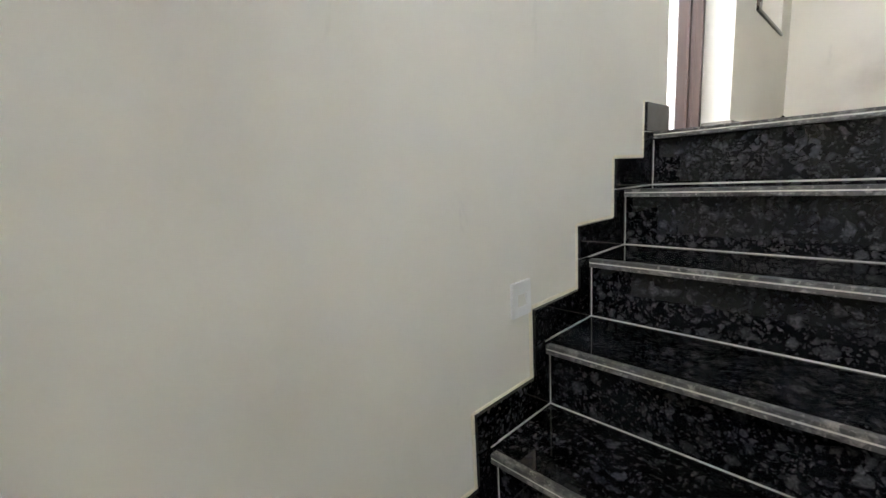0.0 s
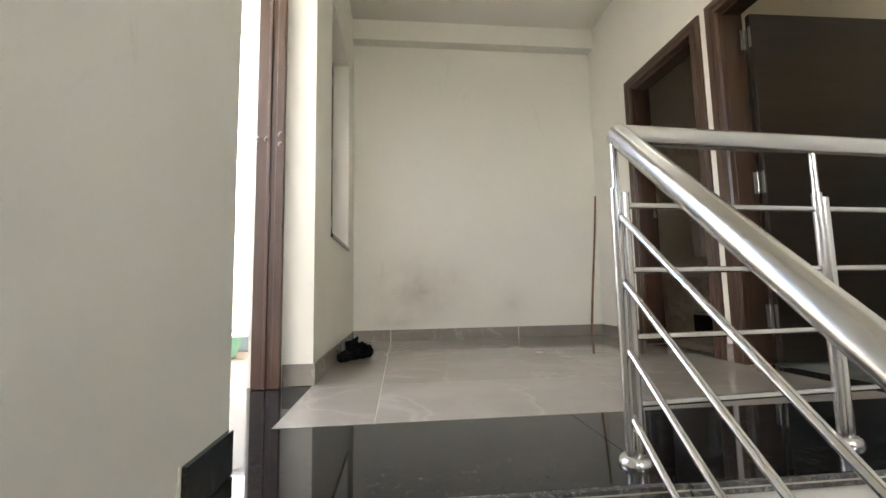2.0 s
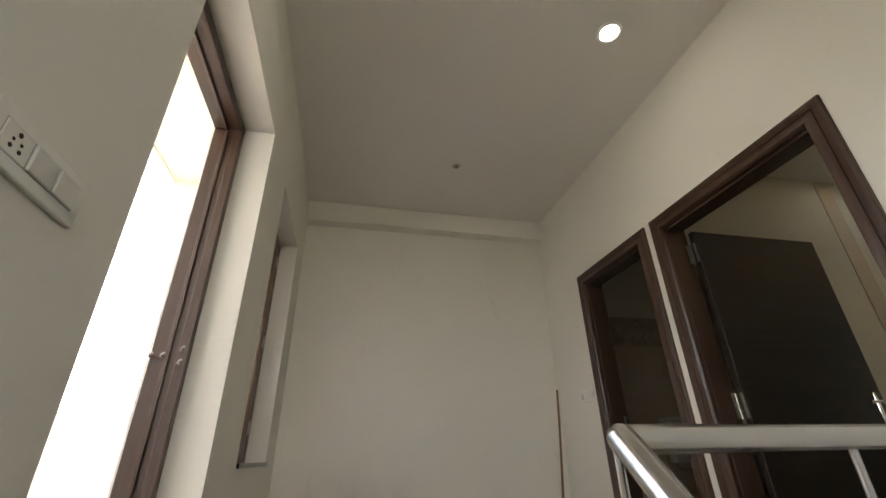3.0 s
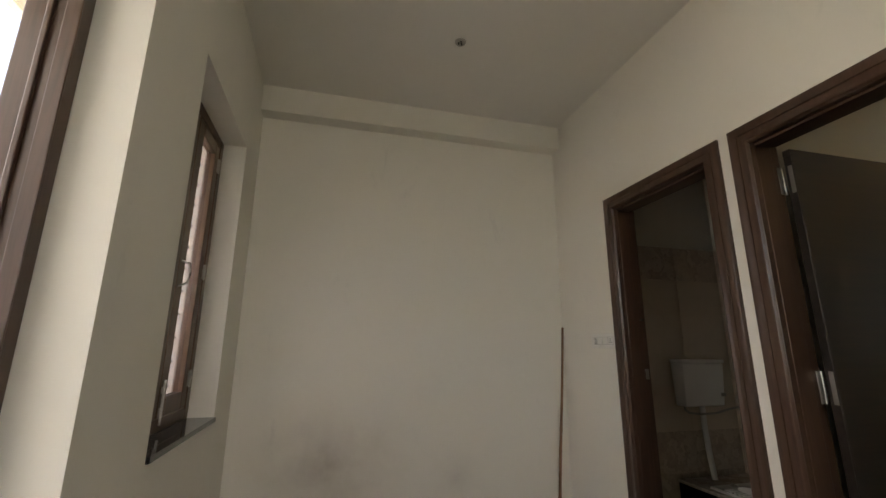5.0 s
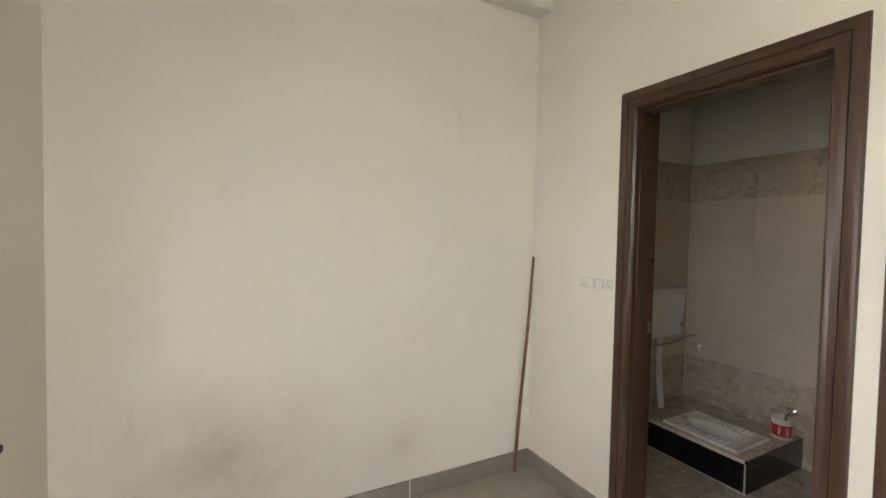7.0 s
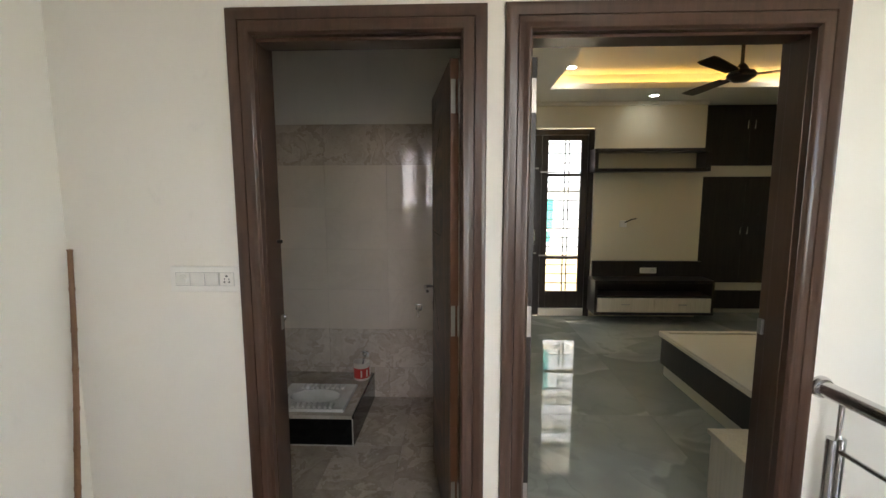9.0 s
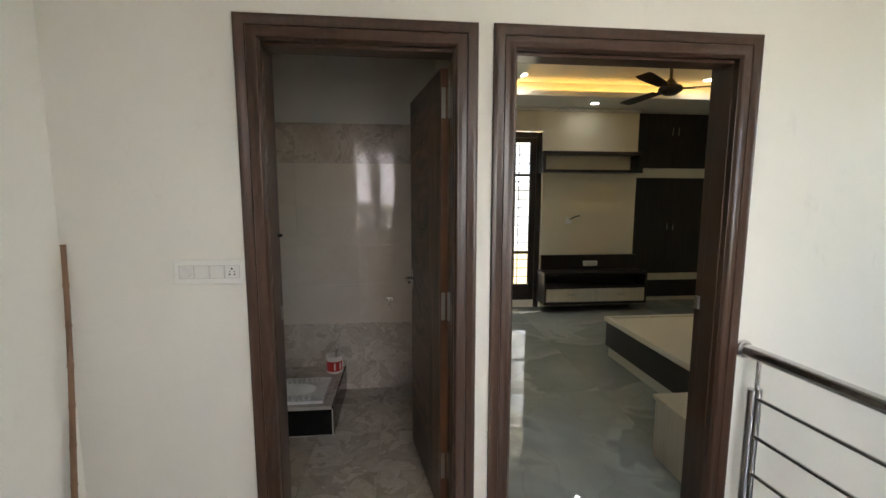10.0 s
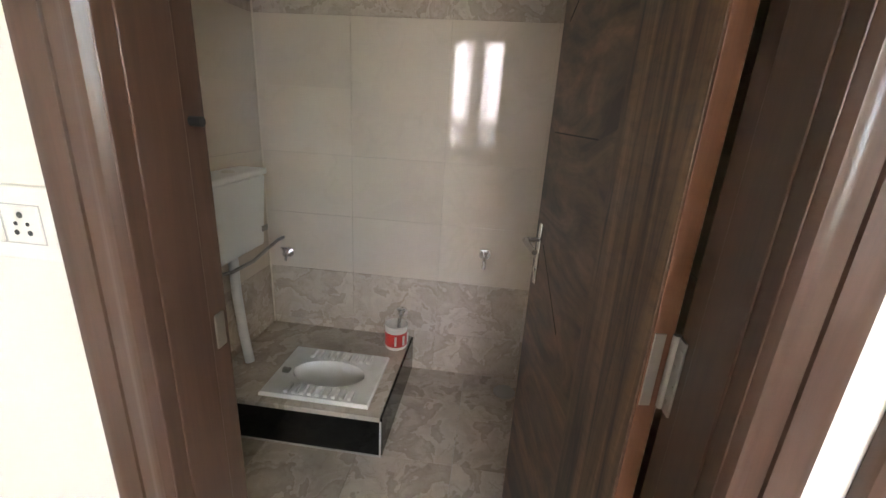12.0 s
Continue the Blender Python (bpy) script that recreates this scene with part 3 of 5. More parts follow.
for z0 in (0.20, 0.955, 1.825):
    hinge(frame2, XR2, 1.2475, z0, -1)


def door_leaf(name, at, turn, width, label, grooves, flip, wood):
    """A flush laminate leaf hung at its own origin, with lipped edge, grooves, lever handle and lock."""
    ob = thing(name, at, label, "door", turn=turn)
    t = 0.034
    y0, y1 = (0.0, t) if flip else (-t, 0.0)
    part("panel", box(bmesh.new(), 0.006, width, y0, y1, 0.012, 2.025, 0.0015), wood, ob, local=True)
    for z0 in (0.20, 0.955, 1.825):
        bm = box(bmesh.new(), -0.0022, 0.001, y0 + 0.014, y1 - 0.003, z0, z0 + 0.125, 0.0006) if flip else box(bmesh.new(), -0.0022, 0.001, y0 + 0.003, y1 - 0.014, z0, z0 + 0.125, 0.0006)
        part("hinge_plate", bm, hinge_steel, ob, local=True)
    # bedroom lipping takes the shaded laminate too, so its edge stays dark
    part("edge_lipping", box(bmesh.new(), 0.0, 0.006, y0 + 0.001, y1 - 0.001, 0.012, 2.025, 0.001), leaf_edge if flip else leaf_shaded, ob, "orange-brown edge lipping" if flip else "", local=True)
    face = y1 if flip else y0
    out = 1 if flip else -1
    for x0, x1, z, rise in grooves:
        bm = box(bmesh.new(), x0, x1, min(face, face + out * 0.0012), max(face, face + out * 0.0012), z - 0.0016, z + 0.0016)
        for v in bm.verts:
            v.co.z += rise * (x1 - v.co.x) / (x1 - x0)
        part("groove", bm, black_hole, ob, local=True)
    for fy, o in ((y0, -1), (y1, 1)):
        bm = bmesh.new()
        box(bm, width - 0.062, width - 0.040, min(fy, fy + o * 0.006), max(fy, fy + o * 0.006), 0.90, 1.085, 0.003)
        plate = part("handle_plate", bm, chrome, ob, "chrome handle plate", smooth=True, local=True)
        bm = bmesh.new()
        pipe(bm, [(width - 0.051, fy, 1.035), (width - 0.051, fy + o * 0.040, 1.035), (width - 0.058, fy + o * 0.047, 1.035), (width - 0.10, fy + o * 0.047, 1.033), (width - 0.155, fy + o * 0.043, 1.030)], 0.008)
        part("lever", bm, chrome, plate, smooth=True, local=True)
        part("lock_cylinder", rod(bmesh.new(), (width - 0.051, fy, 0.945), (width - 0.051, fy + o * 0.010, 0.945), 0.008), chrome, plate, smooth=True, local=True)
    return ob


door_leaf("toilet_door", (XR2 + 0.006, 1.494, 0.0), 9.5, 0.665, "open dark walnut toilet door with chrome handle", ((0.32, 0.61, 1.335, 0.0), (0.32, 0.61, 1.60, 0.22), (0.38, 0.58, 1.03, -0.17), (0.45, 0.61, 1.86, 0.10)), True, leaf_wood)
door_leaf("bedroom_door", (XR2 + 0.006, 1.236, 0.0), -1.0, 0.905, "open walnut bedroom door with shade put into its colour and chrome handle", (), False, leaf_shaded)

# ---- terrace doorway ----
tdoor = thing("terrace_door_frame", (-0.22, 0.74, 0), "dark brown timber frame of the terrace doorway", "door frame", kind="structure")
TX0, TX1 = -0.268, -0.145
for a, b, s in ((NIB - 0.06, NIB - 0.0015, -1), (WE + 0.0015, WE + 0.06, 1)):
    bm = bmesh.new()
    box(bm, TX0, TX1, a, b, 0.0, HEAD - 0.002, 0.004)
    e = a if s < 0 else b
    box(bm, TX0 + 0.055, TX0 + 0.07, min(e, e + s * 0.012), max(e, e + s * 0.012), 0.0, HEAD - 0.06, 0.003)
    box(bm, TX1 - 0.03, TX1 + 0.008, min(e, e + s * 0.006), max(e, e + s * 0.006), 0.0, HEAD - 0.06, 0.003)
    part("jamb", bm, frame_wood, tdoor)
bm = bmesh.new()
box(bm, TX0, TX1, WE + 0.06, NIB - 0.06, HEAD - 0.06, HEAD - 0.002, 0.004)
box(bm, TX0 + 0.055, TX0 + 0.07, WE + 0.072, NIB - 0.072, HEAD - 0.073, HEAD - 0.06, 0.003)
part("head", bm, frame_wood_y, tdoor)
for z, x in ((1.172, -0.262), (1.172, -0.222), (1.197, -0.158), (1.148, -0.158)):
    bm = bmesh.new()
    pipe(bm, [(x, NIB - 0.06, z), (x, NIB - 0.082, z), (x + 0.006, NIB - 0.09, z + 0.006), (x + 0.014, NIB - 0.088, z + 0.012)], 0.0045)
    part("latch_hook", bm, hinge_steel, tdoor, "small steel latch hook", smooth=True)

# ---- casement window ----
win = thing("window_1", (-0.2, 2.1, 0.775), "brown timber casement window with steel grille bars", "window", kind="structure")
WX0, WX1 = -0.207, -0.127
W0, W1, WZ0, WZ1 = 1.67, 2.55, 0.80, HEAD
bm = bmesh.new()
for a, b in ((W0, W0 + 0.055), (W1 - 0.055, W1 - 0.001)):
    box(bm, WX0, WX1, a + 0.001, b, WZ0, WZ1 - 0.001, 0.004)
box(bm, WX0, WX1, W0 + 0.055, W1 - 0.055, WZ0, WZ0 + 0.055, 0.004)
box(bm, WX0, WX1, W0 + 0.055, W1 - 0.055, WZ1 - 0.056, WZ1 - 0.001, 0.004)
part("window_frame", bm, window_wood, win)
mid = (W0 + W1) / 2
for a, b in ((W0 + 0.057, mid - 0.002), (mid + 0.002, W1 - 0.057)):
    bm = bmesh.new()
    z0, z1 = WZ0 + 0.057, WZ1 - 0.058
    sa, sb = (0.07, 0.085) if a < mid - 0.1 else (0.085, 0.07)
    box(bm, WX0 + 0.030, WX1 - 0.004, a, a + sa, z0, z1, 0.005)
    box(bm, WX0 + 0.030, WX1 - 0.004, b - sb, b, z0, z1, 0.005)
    box(bm, WX0 + 0.030, WX1 - 0.004, a + sa, b - sb, z0, z0 + 0.085, 0.005)
    box(bm, WX0 + 0.030, WX1 - 0.004, a + sa, b - sb, z1 - 0.065, z1, 0.005)
    sash = part("sash", bm, window_wood, win)
    pane = part("pane", box(bmesh.new(), WX0 + 0.050, WX0 + 0.054, a + sa - 0.002, b - sb + 0.002, z0 + 0.083, z1 - 0.063), tinted_glass, sash)
    pane.visible_shadow = False
z = WZ0 + 0.16
while z < WZ1 - 0.08:
    part("grille_bar", rod(bmesh.new(), (-0.242, W0, z), (-0.242, W1, z), 0.007, 8), bar_steel, win, smooth=True)
    z += 0.125
for y in (W0 + 0.30, W0 + 0.58):
    part("grille_bar", box(bmesh.new(), -0.252, -0.2475, y - 0.011, y + 0.011, WZ0 - 0.02, WZ1), bar_steel, win)
for z in (0.96, 1.52, 2.15):
    bm = bmesh.new()
    rod(bm, (WX1 + 0.004, W1 - 0.056, z), (WX1 + 0.004, W1 - 0.056, z + 0.085), 0.006, 8)
    box(bm, WX1 - 0.003, WX1 + 0.003, W1 - 0.078, W1 - 0.036, z + 0.004, z + 0.081, 0.001)
    part("hinge", bm, hinge_steel, win, smooth=True)
bm = bmesh.new()
pipe(bm, [(WX1 - 0.005, mid + 0.035, 1.44), (WX1 + 0.03, mid + 0.035, 1.455), (WX1 + 0.036, mid + 0.035, 1.50), (WX1 + 0.03, mid + 0.035, 1.545), (WX1 - 0.005, mid + 0.035, 1.56)], 0.006)
part("pull_handle", bm, hinge_steel, win, smooth=True)
bm = bmesh.new()
rod(bm, (WX1 + 0.006, mid + 0.02, 0.83), (WX1 + 0.006, mid + 0.02, 1.02), 0.006, 8)
box(bm, WX1 - 0.002, WX1 + 0.006, mid + 0.008, mid + 0.032, 0.86, 0.90)
box(bm, WX1 - 0.002, WX1 + 0.006, mid + 0.008, mid + 0.032, 0.96, 0.99)
part("tower_bolt", bm, hinge_steel, win, smooth=True)
struct("window_sill", box(bmesh.new(), -0.30, 0.012, W0 + 0.002, W1 - 0.002, 0.777, 0.80, 0.003), granite, "dark granite window sill", "sill")

# ---- steel railing ----
RY = 0.105
HR = 0.835
BARS = (0.14, 0.305, 0.475, 0.645)
rail = thing("stair_railing", (1.0, RY, 0), "satin stainless steel railing round the stair head", "railing")


def post(x, y, z0, h, parent):
    bm = bmesh.new()
    lathe(bm, [(0.0, z0 + 0.022), (0.026, z0 + 0.022), (0.036, z0 + 0.014), (0.040, z0 + 0.004), (0.040, z0)], 24, (x, y, 0))
    part("base_flange", bm, steel, parent, smooth=True)
    bm = bmesh.new()
    rod(bm, (x - 0.012, y - 0.006, z0 + 0.01), (x - 0.012, y - 0.006, z0 + h), 0.013, 18)
    rod(bm, (x + 0.010, y + 0.004, z0 + 0.01), (x + 0.010, y + 0.004, z0 + h - 0.012), 0.019, 18)
    p = part("post", bm, steel, parent, smooth=True)
    part("pin", rod(bmesh.new(), (x - 0.006, y, z0 + h - 0.01), (x - 0.006, y, z0 + HR - 0.02), 0.009, 14), steel, p, smooth=True)
    return p


RE = 0.200                # where the level rail meets the wall


def rail_y(x):
    return RY + (RE - RY) * (x - 1.0) / (XR - 1.0)


for x in (0.99, 1.62, 2.24):
    post(x, rail_y(x), 0.0, 0.69, rail)
part("handrail", rod(bmesh.new(), (1.0, RY, HR), (XR, RE, HR), 0.028, 28), steel, rail, smooth=True)
bm = bmesh.new()
bmesh.ops.create_uvsphere(bm, u_segments=20, v_segments=12, radius=0.0292, matrix=Matrix.Translation((1.0, RY, HR)))
part("rail_elbow", bm, steel, rail, smooth=True)
bm = bmesh.new()
rod(bm, (XR - 0.010, RE, HR), (XR, RE, HR), 0.040, 28)
rod(bm, (XR - 0.022, RE, HR), (XR - 0.010, RE, HR), 0.034, 28, 0.040)
part("wall_flange", bm, steel, rail, smooth=True)
for z in BARS:
    part("rail_bar", rod(bmesh.new(), (1.0, RY, z), (2.24, rail_y(2.24), z), 0.0085, 14), steel, rail, smooth=True)
slope = 0.785
LOW = 1.98
part("sloped_handrail", rod(bmesh.new(), (1.0, RY, HR), (0.93, RY - LOW, HR - LOW * 0.835), 0.029, 28), steel, rail, smooth=True)
for z in BARS:
    part("sloped_bar", rod(bmesh.new(), (0.985, RY, z - 0.02), (0.985, RY - LOW, z - 0.02 - LOW * slope), 0.0085, 14), steel, rail, smooth=True)
post(1.0, RY - LOW, -RISE * 8, 0.69, rail)

# ---- fittings on the landing ----


def switch_board(name, at, turn, length, height, label, modules):
    """A modular plate in its own frame: x along the wall, z up, y out of it."""
    ob = thing(name, at, label, "switch", turn=turn)
    part("plate", box(bmesh.new(), 0, length, 0, 0.011, 0, height, 0.003), plate_plastic, ob, local=True)
    n = len(modules)
    step = (length - 0.04) / n
    for i, kind in enumerate(modules):
        x0, x1 = 0.02 + step * i + 0.002, 0.02 + step * (i + 1) - 0.002
        part("module_gap", box(bmesh.new(), x0 - 0.0016, x1 + 0.0016, 0.0105, 0.0114, height * 0.235, height * 0.765), gap_grey, ob, local=True)
        bm = bmesh.new()
        if kind == "switch":
            box(bm, x0, x1, 0.010, 0.016, height * 0.25, height * 0.75, 0.002)
            part("rocker", bm, off_plastic, ob, local=True)
        elif kind == "dial":
            box(bm, x0, x1, 0.010, 0.0125, height * 0.25, height * 0.75, 0.001)
            rod(bm, ((x0 + x1) / 2, 0.0125, height / 2), ((x0 + x1) / 2, 0.026, height / 2), height * 0.22, 24, height * 0.20)
            part("dial", bm, off_plastic, ob, smooth=True, local=True)
        else:
            box(bm, x0, x1, 0.010, 0.013, height * 0.25, height * 0.75, 0.0015)
            s = part("socket", bm, off_plastic, ob, local=True)
            bm = bmesh.new()
            for dx, dz, r in ((0, 0.012, 0.004), (-0.008, 0.001, 0.0026), (0.008, 0.001, 0.0026), (-0.009, -0.010, 0.0034), (0.009, -0.010, 0.0034)):
                rod(bm, ((x0 + x1) / 2 + dx, 0.012, height / 2 + dz), ((x0 + x1) / 2 + dx, 0.0136, height / 2 + dz), r, 10)
            part("socket_hole", bm, black_hole, s, local=True)
    return ob


switch_board("switch_board", (XR, 2.288, 1.168), 90, 0.258, 0.094, "white switch board with dial and socket beside the toilet door", ("socket", "switch", "switch", "dial"))
switch_board("switch_board", (0.0, 0.028, 1.158), -90, 0.213, 0.086, "white switch board with socket on the stair wall", ("switch", "switch", "socket"))

foot = thing("foot_light", (0.0, -0.836, -0.442), "white square recessed foot light on the stair wall", "light")
FL0, FL1, FZ0, FZ1 = -0.874, -0.796, -0.486, -0.394
bm = bmesh.new()
for q in ((FL0, FL1, FZ1 - 0.034, FZ1), (FL0, FL1, FZ0, FZ0 + 0.026), (FL0, FL0 + 0.022, FZ0 + 0.026, FZ1 - 0.034), (FL1 - 0.018, FL1, FZ0 + 0.026, FZ1 - 0.034)):
    box(bm, 0.0, 0.009, *q, 0.0012)
part("plate", bm, white_plastic, foot)
bm = box(bmesh.new(), 0.0005, 0.0075, FL0 + 0.022, FL1 - 0.018, FZ0 + 0.026, FZ1 - 0.034)
for v in bm.verts:
    if v.co.x > 0.004 and v.co.z > -0.45:
        v.co.x = 0.0012
part("lens", bm, off_plastic, foot)

for i, (x, y) in enumerate(((0.58, 0.66), (1.79, 0.68))):
    dl = thing("downlight", (x, y, ZC), "lit round white ceiling downlight", "light", group="landing downlights")
    bm = bmesh.new()
    lathe(bm, [(0.050, -0.004), (0.056, -0.010), (0.066, -0.008), (0.070, 0.0)], 28, (x, y, ZC))
    part("trim_ring", bm, white_plastic, dl, smooth=True)
    bm = bmesh.new()
    lathe(bm, [(0.0, -0.0045), (0.052, -0.0045)], 28, (x, y, ZC))
    part("diffuser", bm, led_white, dl)

rose = thing("ceiling_rose", (1.225, 2.05, ZC), "small grey open ceiling junction box", "ceiling rose")
bm = bmesh.new()
lathe(bm, [(0.0, -0.004), (0.022, -0.004), (0.026, -0.009), (0.032, -0.007), (0.034, 0.0)], 20, (1.225, 2.05, ZC))
part("box_rim", bm, grout, rose, smooth=True)
bm = bmesh.new()
for dx, dy in ((0.008, 0.006), (-0.009, 0.004), (0.001, -0.010)):
    rod(bm, (1.225 + dx, 2.05 + dy, ZC - 0.003), (1.225 + dx * 1.2, 2.05 + dy, ZC - 0.016), 0.0045, 8)
part("wire_end", bm, black_hole, rose)

stick = thing("bamboo_stick", (2.18, 2.90, 0), "long brown bamboo stick leaning in the corner", "stick")
bm = bmesh.new()
a, b = Vector((2.190, 2.895, 0.002)), Vector((2.308, 2.912, 1.325))
prof = [(0.0, 0.0)]
for k in range(9):
    h = 1.328 * k / 9
    prof += [(0.0128 - 0.0003 * k, h + 0.002), (0.0112 - 0.0003 * k, h + 0.010), (0.0108 - 0.0003 * k, h + 0.135), (0.0126 - 0.0003 * k, h + 0.1455)]
lathe(bm, prof + [(0.0, 1.328)], 12)
for v in bm.verts:
    v.co.x += 0.004 * math.sin(v.co.z * 5.0)
bmesh.ops.transform(bm, matrix=Matrix.Translation(a) @ (b - a).to_track_quat("Z", "Y").to_matrix().to_4x4(), verts=bm.verts)
part("cane", bm, bamboo, stick, smooth=True)

bm = bmesh.new()
for (cx0, cy0), (rx0, ry0, rz0), seed in (((0.135, 1.99), (0.085, 0.075, 0.062), 1.0), ((0.060, 1.86), (0.050, 0.070, 0.040), 5.0), ((0.105, 1.93), (0.055, 0.055, 0.078), 9.0), ((0.185, 2.03), (0.045, 0.05, 0.04), 13.0)):
    made = bmesh.ops.create_icosphere(bm, subdivisions=4, radius=1.0)["verts"]
    for v in made:
        n = v.co.copy()
        off = Vector((seed, 1.3 * seed, 2.0))
        fold = abs(noise.noise(n * 2.6 + off)) * 0.5 + abs(noise.noise(n * 6.5 + off)) * 0.28
        d = 0.92 + 0.30 * noise.noise(n * 1.6 + off) + fold - 0.2
        v.co = Vector((max(0.013, cx0 + rx0 * n.x * d), cy0 + ry0 * n.y * d, max(0.001, rz0 * 0.75 + rz0 * n.z * d)))
struct("black_cloth", bm, cloth, "crumpled black cloth lying on the floor by the wall", "cloth", smooth=True, kind="")

# ---- toilet ----
toilet_floor = struct("floor_toilet", box(bmesh.new(), XR + 0.02, TX, TY0, YF, -0.04, -0.012), grout, "brown marbled toilet floor tiles", "floor")
part("threshold", box(bmesh.new(), XR, XR2 - 0.02, 1.489, 2.198, -0.03, -0.002), granite, toilet_floor, "black granite doorway threshold")
y = TY0
while y < YF - 0.01:
    x = XR2 - 0.018
    while x < TX - 0.01:
        part("tile", box(bmesh.new(), x, min(TX, x + 0.398), y, min(YF, y + 0.398), -0.02, -0.006), bath_floor, toilet_floor)
        x += 0.40
    y += 0.40
wt_back = struct("wall_toilet_back", box(bmesh.new(), TX + 0.0045, TX + 0.15, TY0 - 0.1, YF + 0.2, -0.2, 3.0), bath_grout, "toilet back wall tiled in cream with brown marbled bands", "wall")
wt_left = struct("wall_toilet_side", box(bmesh.new(), XR2, TX + 0.0045, YF + 0.0045, YF + 0.2, -0.2, 3.0), bath_grout, "tiled toilet side wall", "wall")
wt_right = struct("wall_toilet_bedroom", box(bmesh.new(), XR2, TX + 0.0045, BY1, TY0 - 0.0045, -0.2, 3.0), cream, "wall between toilet and bedroom", "wall")
TZ = [(-0.012, 0.228, bath_marble), (0.23, 0.528, bath_marble)] + [(0.53 + 0.3045 * k, 0.53 + 0.3045 * k + 0.3035, bath_cream) for k in range(4)] + [(1.748, 2.035, bath_marble)]
for z0, z1, mat in TZ:
    y = YF - 0.01
    first = 0.455
    while y > TY0:
        part("tile", box(bmesh.new(), TX, TX + 0.009, max(TY0, y - first + 0.001), y, z0, z1), mat, wt_back)
        y -= first
    x = TX - 0.001
    while x > XR2 + 0.01:
        part("tile", box(bmesh.new(), max(XR2, x - 0.4535), x, YF, YF + 0.009, z0, z1), mat, wt_left)
        x -= 0.455
    x = TX - 0.001
    while x > XR2 + 0.01:
        part("tile", box(bmesh.new(), max(XR2, x - 0.4535), x, TY0 - 0.009, TY0, z0, z1), mat, wt_right)
        x -= 0.455
struct("wall_toilet_upper", box(bmesh.new(), TX + 0.003, TX + 0.0088, TY0, YF, 2.037, 2.9), cream, "cream painted wall above the toilet tiles", "wall")
struct("wall_toilet_side_upper", box(bmesh.new(), XR2, TX, YF + 0.003, YF + 0.0088, 2.037, 2.9), cream, "cream painted wall above the toilet tiles", "wall")
struct("ceiling_toilet", box(bmesh.new(), XR2, TX + 0.15, BY1, YF + 0.2, 2.9, 3.0), ceiling_white, "white toilet ceiling", "ceiling")

PX0, PY0, PZ = 3.245, 2.142, 0.19
plinth = thing("toilet_plinth", (3.57, 2.55, 0), "raised toilet plinth with black tiled sides and marbled top", "plinth", kind="structure")
part("front_tile", box(bmesh.new(), PX0, PX0 + 0.010, PY0 + 0.002, YF - 0.002, -0.006, PZ - 0.022), black_gloss, plinth)
part("side_tile", box(bmesh.new(), PX0 + 0.002, TX - 0.002, PY0 - 0.009, PY0 + 0.001, -0.006, PZ - 0.004), black_gloss, plinth)
part("corner_joint", box(bmesh.new(), PX0 - 0.003, PX0 + 0.0015, PY0 - 0.006, PY0 + 0.0018, -0.006, PZ - 0.022), grout, plinth)
part("cement_joint", box(bmesh.new(), PX0 - 0.006, PX0 + 0.002, PY0 - 0.01, YF - 0.002, -0.008, -0.001), grout, plinth)
bm = bmesh.new()
PA, PB, PC, PD = 3.29, 3.635, 2.225, 2.675       # opening for the pan
for q in ((PX0 - 0.004, PA, PY0 + 0.002, YF - 0.002), (PB, TX - 0.002, PY0 + 0.002, YF - 0.002), (PA, PB, PY0 + 0.002, PC), (PA, PB, PD, YF - 0.002)):
    box(bm, *q, PZ - 0.022, PZ)
part("top_slab", bm, bath_floor, plinth, "brown marbled tile top")

# squat pan: rim with an oval bowl and ribbed foot rests
pan = thing("squat_toilet_pan", (3.46, 2.45, PZ), "white ceramic squat toilet pan set in the plinth", "toilet")
bm = bmesh.new()
cx, cy = (PA + PB) / 2, (PC + PD) / 2 - 0.01
hx, hy = (PB - PA) / 2 + 0.012, (PD - PC) / 2 + 0.012
SEG = 48
rings = []
for f, dz, oval in ((1.0, -0.002, 0), (1.0, 0.010, 0), (0.975, 0.016, 0), (0.93, 0.014, 0.0), (0.74, 0.012, 1), (0.70, 0.014, 1), (0.675, 0.006, 1), (0.66, -0.02, 1), (0.62, -0.07, 1), (0.50, -0.11, 1), (0.18, -0.13, 1)):
    ring = []
    for k in range(SEG):
        a = 2 * math.pi * k / SEG
        ca, sa = math.cos(a), math.sin(a)
        if oval:
            px, py = 0.52 * f / 0.70 * hx * ca, 0.70 * f / 0.70 * hy * sa
        else:
            q = 1 / max(abs(ca), abs(sa))
            px, py = hx * f * ca * q, hy * f * sa * q
        ring.append(bm.verts.new((cx + px, cy + py, PZ + 0.004 + dz)))
    rings.append(ring)
for a, b in zip(rings, rings[1:]):
    for k in range(SEG):
        bm.faces.new((a[k], a[(k + 1) % SEG], b[(k + 1) % SEG], b[k]))
bm.faces.new(rings[-1])
part("bowl", bm, ceramic, pan, smooth=True)
for sx in (-1, 1):
    for k in range(9):
        yy = cy - 0.15 + 0.0345 * k
        bm = bmesh.new()
        x0, x1 = sorted((cx + sx * 0.104, cx + sx * 0.168))
        box(bm, x0, x1, yy - 0.010, yy + 0.010, PZ + 0.008, PZ + 0.029, 0.006)
        part("foot_rib", bm, ceramic, pan)
bm = bmesh.new()
rod(bm, (cx - 0.02, cy + hy - 0.03, PZ + 0.02), (cx - 0.02, cy + hy - 0.06, PZ + 0.018), 0.016, 16)
part("flush_inlet", bm, hinge_steel, pan, "grey flush inlet", smooth=True)

